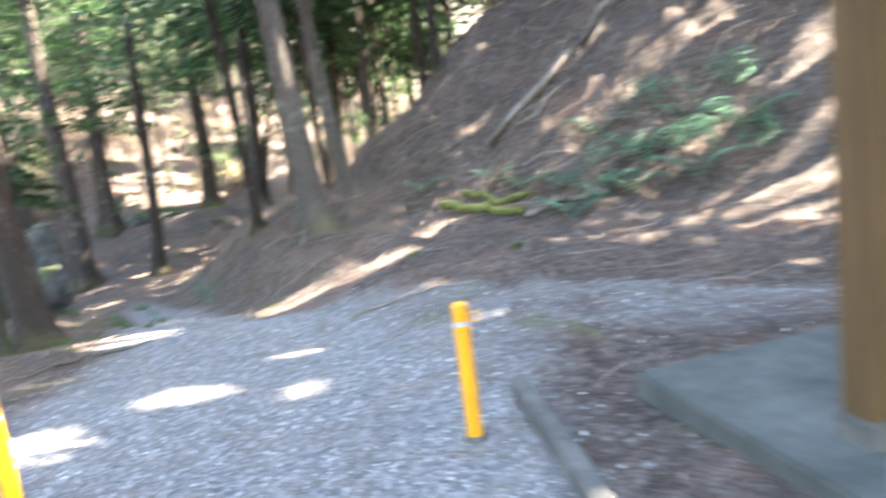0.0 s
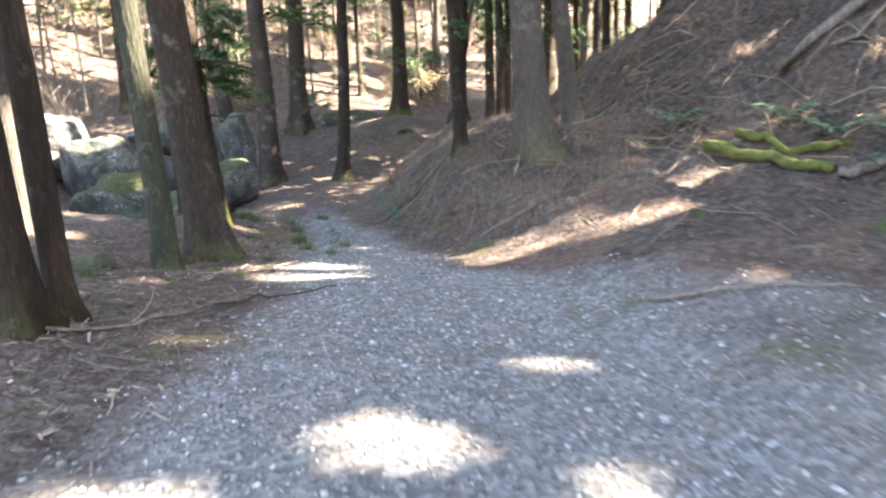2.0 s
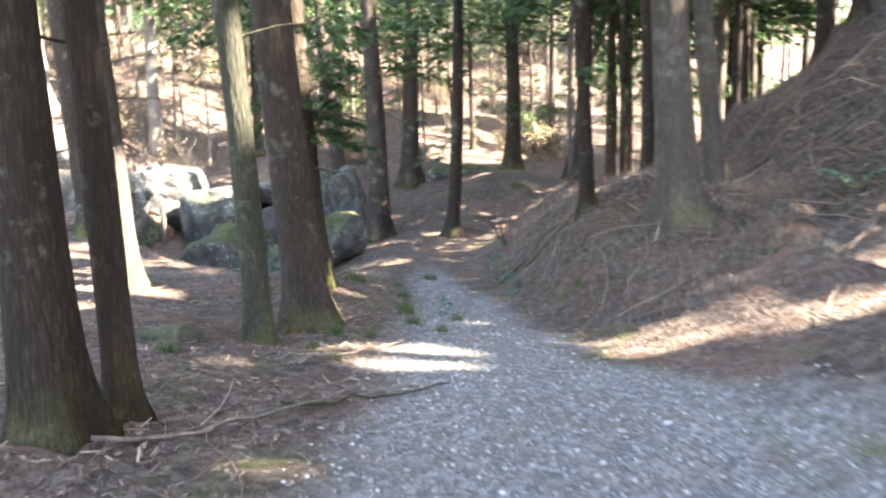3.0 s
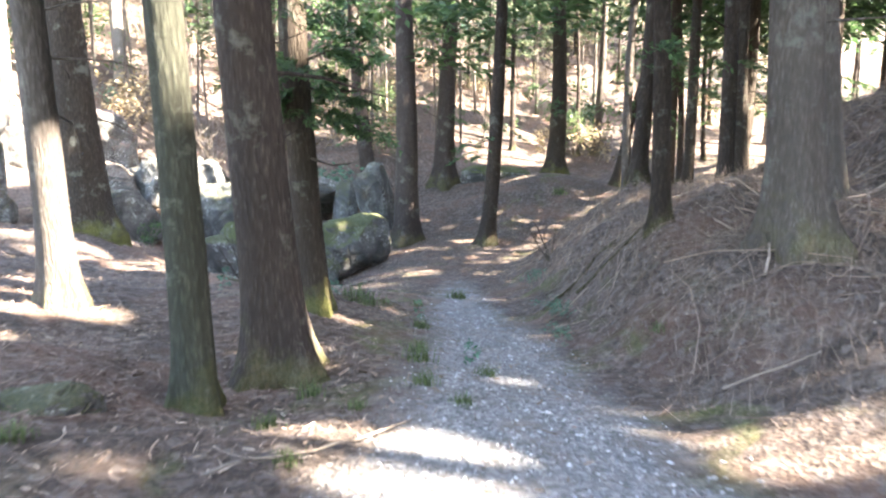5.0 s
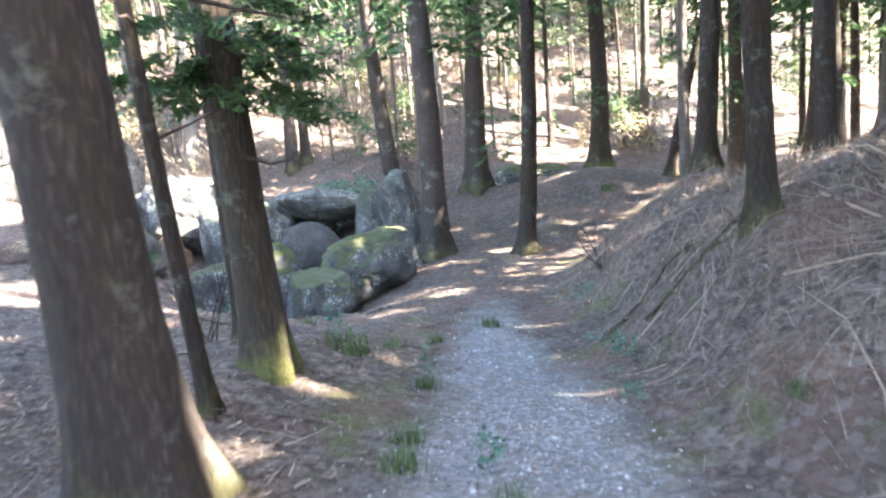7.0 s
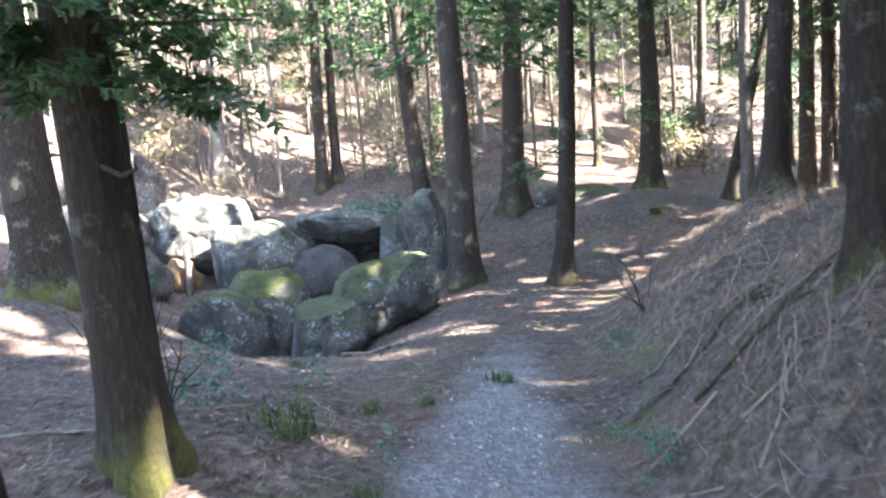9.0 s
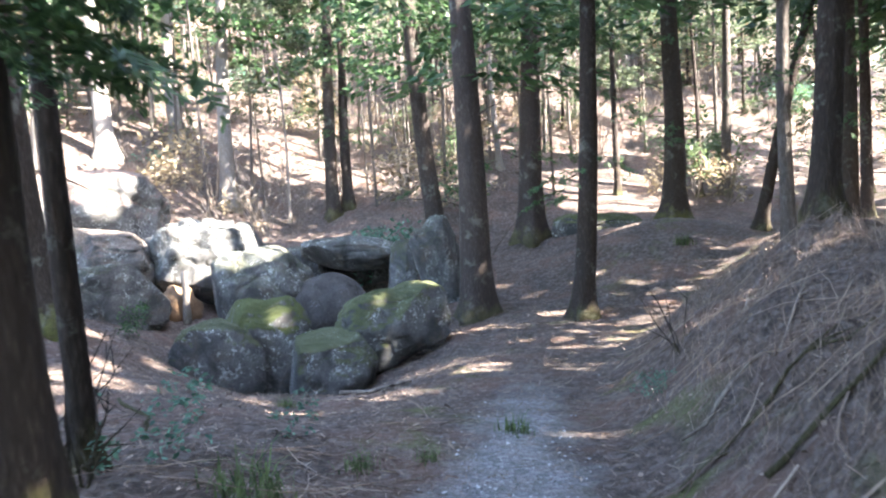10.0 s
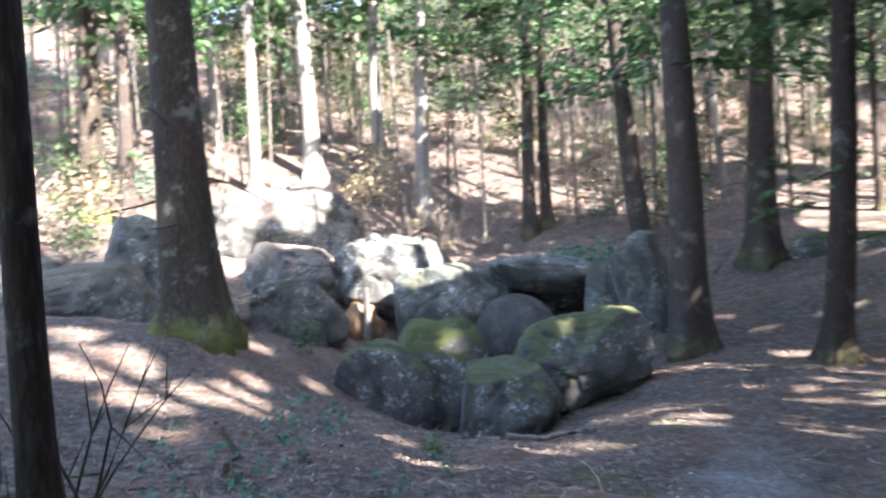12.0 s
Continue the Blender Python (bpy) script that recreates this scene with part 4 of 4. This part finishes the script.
def frond(n, reach, seed):
    """A rosette of arched fern fronds with paired leaflets."""
    g = np.random.default_rng(seed)
    out = []
    for k in range(n):
        a = 2 * math.pi * k / n + g.normal(0, 0.2)
        d, s = np.array([math.cos(a), math.sin(a), 0]), np.array([-math.sin(a), math.cos(a), 0])
        l = reach * g.uniform(0.7, 1.1)
        for i in range(1, 12):
            f = i / 12
            p = d * l * f + np.array([0, 0, l * (1.5 * f - 1.25 * f * f)])
            wide = l * 0.24 * math.sin(math.pi * min(f + 0.12, 1))
            for sd in (-1, 1):
                tip = p + s * sd * wide + d * wide * 0.35 - (0, 0, wide * 0.2)
                e = d * l * 0.028
                out.append([p - e, p + e, tip + e * 0.3, tip - e * 0.3])
    return np.array(out)


GRASS_MESH = quads_mesh("foliage", blades(90, 0.09, 0.22, 1, 0.005, 0.8), GRASS)
FERN_MESHES = [quads_mesh("foliage", frond(9, 0.55, k), BLUELEAF) for k in (1, 2)]
DRY_FERN = quads_mesh("foliage", frond(12, 1.0, 5), DRYLEAF)
SHRUB_MESHES = [quads_mesh("foliage", leaf_cloud(420, 0.11, 0.6, 0.95, k), m) for k, m in ((1, BROADLEAF), (2, BLUELEAF), (3, DRYLEAF), (4, NEEDLES))]
STEM_MESHES = [shape("woody_base", *stems(6, 0.9, 0.4, k), DEADWOOD) for k in (1, 2)]
SEEDLING = quads_mesh("foliage", leaf_cloud(60, 0.07, 0.14, 0.3, 9), BLUELEAF)


def grass_tuft(x, y, s=1.0, label="small green grass tuft growing in the litter"):
    root = thing("grass_tuft", Matrix.Translation(on_ground(x, y)) @ pose(0, 0, 0, 0, 0, x * 100) @ Matrix.Scale(s, 4), label, "grass", "grass tufts")
    part("foliage", GRASS_MESH, root)


def fern(x, y, s=1.0, k=0, label="green fern growing on the slope", data=None):
    root = thing("fern", Matrix.Translation(on_ground(x, y)) @ pose(0, 0, 0, 0, 0, x * 77) @ Matrix.Scale(s, 4), label, "fern", "ferns")
    part("foliage", data or FERN_MESHES[k % 2], root)


def shrub(x, y, s=1.0, k=0, label="low leafy shrub in the undergrowth", group="undergrowth shrubs"):
    root = thing("shrub", Matrix.Translation(on_ground(x, y)) @ pose(0, 0, 0, 0, 0, x * 57) @ Matrix.Scale(s, 4), label, "shrub", group)
    part("foliage", SHRUB_MESHES[k % 4], root)
    part("woody_base", STEM_MESHES[k % 2], root, "thin bare stems")


def seedling(x, y, s=1.0):
    root = thing("seedling", Matrix.Translation(on_ground(x, y)) @ pose(0, 0, 0, 0, 0, x * 91) @ Matrix.Scale(s, 4), "small dull green seedling in the litter", "seedling", "seedlings")
    part("foliage", SEEDLING, root)


grass_tuft(-8.54, 17.04, 1.1, "green grass tuft growing in the middle of the path")
for x, y, s in ((-5.9, 8.9, 0.6), (-5.5, 9.4, 0.5), (-6.1, 9.6, 0.7), (-5.2, 8.3, 0.5), (-6.6, 8.9, 0.6), (-4.9, 9.9, 0.5), (-6.5, 7.6, 0.6), (-5.2, 11.0, 0.6), (-0.6, 9.3, 0.5), (0.8, 8.6, 0.6), (-1.6, 11.5, 0.5)):
    grass_tuft(x, y, s)
grass_tuft(-8.33, 13.45, 1.7, "bright green grass tuft on the verge")
for x, y, s in ((-8.0, 13.2, 0.8), (-8.9, 15.0, 1.0), (-8.6, 15.6, 0.7), (-6.3, 11.6, 0.8), (-6.0, 11.1, 0.9), (-5.4, 10.2, 0.7), (-12.3, 17.0, 0.9), (-7.0, 12.9, 0.8), (-10.6, 29.2, 1.6), (-2.9, 14.3, 0.8), (-4.0, 12.6, 0.6)):
    grass_tuft(x, y, s)
for i, (x, y, s) in enumerate(((1.9, 10.6, 1.0), (2.4, 11.3, 1.2), (3.0, 11.0, 1.0), (2.0, 12.2, 0.9), (3.4, 11.9, 1.3), (0.9, 13.4, 0.8), (-0.6, 14.4, 0.8), (2.9, 12.9, 1.1), (3.9, 10.6, 1.2), (4.4, 12.2, 1.2), (1.4, 12.9, 0.7), (5.0, 11.2, 1.3))):
    fern(x, y, s * 1.5, i)
fern(-21.2, 17.4, 1.5, 0, "large sunlit straw-coloured fern beside the boulders", DRY_FERN)
fern(-24.6, 25.2, 1.4, 0, "large straw-coloured fern beside the boulders", DRY_FERN)
for i, (x, y, s) in enumerate(((-9.6, 13.6, 1.0), (-10.3, 14.2, 1.2), (-11.2, 14.9, 1.1), (-12.0, 15.1, 1.3), (-11.4, 13.9, 1.0), (-9.0, 12.9, 0.8), (-10.9, 16.2, 1.0), (-12.8, 16.0, 1.2), (-7.4, 13.6, 0.7), (-5.6, 11.5, 0.8), (-10.0, 15.2, 0.9))):
    seedling(x, y, s)
for x, y, s in ((3.2, 11.5, 0.55), (4.1, 11.3, 0.7), (3.7, 12.7, 0.6), (5.2, 12.2, 0.8), (2.6, 12.1, 0.45), (4.9, 10.6, 0.7)):
    shrub(x, y, s, 1, "low blue-green shrub on the hillside")
shrub(-18.75, 18.35, 0.7, 3, "rounded mossy green bush beside the boulders")
shrub(-25.7, 15.0, 1.0, 0, "bright green bush on the slope")
shrub(-20.4, 27.6, 1.1, 1, "grey-green bush behind the boulders")
shrub(-18.4, 27.0, 1.9, 1, "grey-green bush behind the boulders")
shrub(-27.4, 27.6, 0.8, 2, "dry yellowish bush on the far slope")
shrub(-7.6, 18.6, 0.35, 1, "small dull shrub on the bank")
shrub(-5.6, 14.3, 0.32, 1, "small dull shrub on the bank")
shrub(-5.2, 13.2, 0.22, 1, "small dull shrub on the bank")


def twiggy_sapling(x, y, tall, seed, label):
    root = thing("bare_sapling", Matrix.Translation(on_ground(x, y)), label, "sapling")
    part("woody_base", shape("woody_base", *stems(6, tall, tall * 0.55, seed, 0.011), BARK_DARK), root)


twiggy_sapling(-10.2, 13.2, 1.1, 3, "leafless dark twiggy sapling beside a thin trunk")
twiggy_sapling(-8.8, 12.7, 0.7, 4, "leafless dark twiggy sapling on the verge")
twiggy_sapling(-7.6, 19.6, 1.0, 7, "leafless dark sapling on the bank's edge")
twiggy_sapling(-16.8, 26.9, 2.2, 8, "bare twisted sapling behind the boulders")
twiggy_sapling(-16.3, 28.2, 2.4, 9, "bare twisted sapling behind the boulders")
twiggy_sapling(1.8, 11.3, 0.8, 10, "leafless dark sapling at the bank's foot")


def undergrowth():
    """Shrubs and dry brush over the far slopes, each a thing."""
    g = np.random.default_rng(77)
    kinds = ("dry yellowish brush on the wooded slope", "green shrub on the wooded slope", "dark evergreen bush on the wooded slope", "grey-green bush on the wooded slope")
    made = 0
    while made < 300:
        x, y = g.uniform(-62, 6), g.uniform(6, 70)
        d, dx = float(past_toe(np.array([x]), np.array([y]))[0]), float(across(np.array([x]), np.array([y]))[0])
        q = (x + 20) * -0.72 + (y - 24) * 0.69
        slope = (q > 5.5 or x < -26.5 or (y > 35 and abs(dx) > 2)) and d < 0
        if not (slope or (d > 7.5 and g.random() < 0.25)):
            continue
        k = (0, 1, 0, 2, 0, 3, 1, 2)[made % 8]
        shrub(x, y, g.uniform(0.8, 2.6) * (1 if q < 20 else 1.4), (2, 0, 3, 1)[k], kinds[k])
        made += 1


undergrowth()


def bare_brush():
    """Leafless young growth that hazes the far slope, each a thing."""
    g = np.random.default_rng(99)
    frames = [shape("woody_base", *stems(7, 1.0, 0.5, 60 + k, 0.006), DEADWOOD) for k in range(3)]
    made = 0
    while made < 110:
        x, y = g.uniform(-50, -8), g.uniform(12, 56)
        q = (x + 20) * -0.72 + (y - 24) * 0.69
        if not (q > 5 or x < -26) or float(past_toe(np.array([x]), np.array([y]))[0]) > -2:
            continue
        root = thing("bare_sapling", Matrix.Translation(on_ground(x, y)) @ pose(0, 0, 0, 0, 0, g.uniform(0, 360)) @ Matrix.Scale(g.uniform(1.6, 3.6), 4), "leafless grey young growth on the far slope", "sapling", "bare young growth")
        part("woody_base", frames[made % 3], root)
        made += 1


bare_brush()


# ---- loose stuff on the ground ----
def scatter(n, lo, hi, keep, seed):
    """Random places on the ground where keep(x, y) is over chance."""
    g = np.random.default_rng(seed)
    x, y = g.uniform(lo[0], hi[0], n * 6), g.uniform(lo[1], hi[1], n * 6)
    ok = keep(x, y) > g.random(n * 6)
    x, y = x[ok][:n], y[ok][:n]
    return x, y, height(x, y), g


def gravel_chips():
    x, y, z, g = scatter(22000, (-12, 0.5), (4, 24), lambda x, y: (gravel_amount(x, y) ** 2) * np.clip(1.25 - y / 17, 0.12, 1), 5)
    n = len(x)
    unit = np.array([(1, 0, 0), (0, 1, 0), (-1, 0, 0), (0, -1, 0), (0.2, 0.1, 1), (0, 0, -1)])
    tri = np.array([(0, 1, 4), (1, 2, 4), (2, 3, 4), (3, 0, 4), (1, 0, 5), (2, 1, 5), (3, 2, 5), (0, 3, 5)])
    size = g.uniform(0.007, 0.026, (n, 1, 1)) * g.uniform(0.6, 1.0, (n, 1, 1)) * g.uniform(0.6, 1.3, (n, 1, 3)) * (1, 1, 0.6)
    p = (unit[None] + g.normal(0, 0.22, (n, 6, 3))) * size
    a = g.uniform(0, 6.28, n)
    c, s = np.cos(a)[:, None], np.sin(a)[:, None]
    px, py = p[..., 0] * c - p[..., 1] * s, p[..., 0] * s + p[..., 1] * c
    v = np.stack([px + x[:, None], py + y[:, None], p[..., 2] + z[:, None] + 0.004], -1)
    faces = (tri[None] + (np.arange(n) * 6)[:, None, None]).reshape(-1, 3)
    me = bpy.data.meshes.new("gravel")
    me.vertices.add(n * 6), me.loops.add(len(faces) * 3), me.polygons.add(len(faces))
    me.vertices.foreach_set("co", v.astype(np.float32).ravel())
    me.loops.foreach_set("vertex_index", faces.astype(np.int32).ravel())
    me.polygons.foreach_set("loop_start", np.arange(0, len(faces) * 3, 3, dtype=np.int32))
    me.update(calc_edges=True)
    me.materials.append(GRAVEL)
    tagged(new("gravel", me), "loose grey angular gravel chips on the track", "gravel", kind="stuff")


def strips(name, n, lo, hi, keep, long, wide, material, seed, label, category, lift=0.012):
    """Needles, leaves or twiglets lying at random, as small bent strips."""
    x, y, z, g = scatter(n, lo, hi, keep, seed)
    n = len(x)
    a, l, w = g.uniform(0, 6.28, n), g.uniform(*long, n), g.uniform(*wide, n)
    d = np.stack([np.cos(a), np.sin(a), g.normal(0, 0.25, n)], -1) * l[:, None]
    s = np.stack([-np.sin(a), np.cos(a), g.normal(0, 0.5, n)], -1) * w[:, None]
    c = np.stack([x, y, z + lift + np.abs(d[:, 2]) * 0.5], -1)
    me = quads_mesh(name, np.stack([c - d / 2 - s / 2, c - d / 2 + s / 2, c + d / 2 + s / 2, c + d / 2 - s / 2], 1), material)
    tagged(new(name, me), label, category, kind="stuff")


def off_gravel(x, y):
    return np.clip(1.05 - gravel_amount(x, y), 0.06, 1)


gravel_chips()
strips("needle_litter", 60000, (-16, 0.5), (6, 23), off_gravel, (0.025, 0.085), (0.002, 0.0045), TWIGS, 11, "brown fallen cedar needles and twiglets on the ground", "litter")
strips("fallen_leaves", 12000, (-20, 0.5), (6, 28), off_gravel, (0.02, 0.05), (0.01, 0.024), TWIGS, 12, "curled brown fallen leaves on the ground", "litter", 0.01)
strips("slope_litter", 26000, (-26, 10), (8, 32), lambda x, y: np.clip(past_toe(x, y) / 1.2, 0.05, 1), (0.06, 0.22), (0.003, 0.008), TWIGS, 13, "dead needle sprays strewn over the bank", "litter", 0.03)


def brushwood(count, box, lengths, girth, seed, label):
    """Dead branches heaped over the bank and the litter."""
    g = np.random.default_rng(seed)
    pieces, made = [], 0
    while made < count:
        x, y = g.uniform(box[0], box[1]), g.uniform(box[2], box[3])
        d = float(past_toe(np.array([x]), np.array([y]))[0])
        if d < 0.1 and (float(gravel_amount(np.array([x]), np.array([y]))[0]) > 0.3 or g.random() < 0.55):
            continue
        l, a = g.uniform(*lengths), g.uniform(0, 6.28)
        r, lift = g.uniform(*girth), g.uniform(0, 0.14)
        pts = []
        for i in range(4):
            f = i / 3 - 0.5
            px, py = x + math.cos(a + 0.3 * f) * l * f, y + math.sin(a + 0.3 * f) * l * f
            pts.append(on_ground(px, py, 0.015 + lift * (f + 0.5)))
        pieces.append(tube(pts, np.linspace(r, r * 0.5, 4), 4, False))
        made += 1
    tagged(new("brushwood", shape("brushwood", *join(*pieces), TWIGS)), label, "brushwood", kind="stuff")


brushwood(1000, (-19, 8, 3, 26), (0.25, 1.2), (0.003, 0.010), 41, "dead grey-brown twigs strewn over the forest floor")
brushwood(700, (-9.5, -2, 12.5, 23), (0.2, 1.0), (0.003, 0.009), 42, "dead grey-brown brushwood heaped on the bank")
brushwood(800, (-4, 9, 12.5, 22), (0.4, 2.2), (0.005, 0.02), 43, "dead branches and roots strewn over the hillside")
strips("bank_litter", 24000, (-10, 12), (0, 24), lambda x, y: np.clip(past_toe(x, y) / 0.6, 0, 1), (0.05, 0.2), (0.002, 0.006), TWIGS, 15, "dry pale needles and stalks matted on the bank", "litter", 0.03)


def dry_stalks(n, seed):
    """Thin dry grass stalks that stand and lean on the bank."""
    x, y, z, g = scatter(n, (-9.5, 10.5), (-1, 23), lambda x, y: np.clip((across(x, y) - 1.3) / 1.0, 0, 1) * np.clip(1.6 - past_toe(x, y), 0.1, 1), seed)
    n = len(x)
    a, tall = g.uniform(0, 6.28, n), g.uniform(0.05, 0.26, n)
    base = np.stack([x, y, z - 0.01], -1)
    way = np.stack([np.cos(a) * g.uniform(0.2, 1.1, n), np.sin(a) * g.uniform(0.2, 1.1, n), np.ones(n)], -1) * tall[:, None]
    side = np.stack([-np.sin(a), np.cos(a), np.zeros(n)], -1) * g.uniform(0.0015, 0.004, n)[:, None]
    me = quads_mesh("dry_stalks", np.stack([base - side, base + side, base + way + side * 0.4, base + way - side * 0.4], 1), TWIGS)
    tagged(new("dry_stalks", me), "thin dry brown stalks standing on the bank", "dry grass", kind="stuff")


dry_stalks(14000, 61)
strips("verge_litter", 30000, (-22, 3), (-3, 26), lambda x, y: off_gravel(x, y) * np.clip(1.2 - across(x, y), 0, 1), (0.03, 0.11), (0.004, 0.014), TWIGS, 16, "brown and pale fallen leaves and bark flakes on the litter", "litter", 0.014)
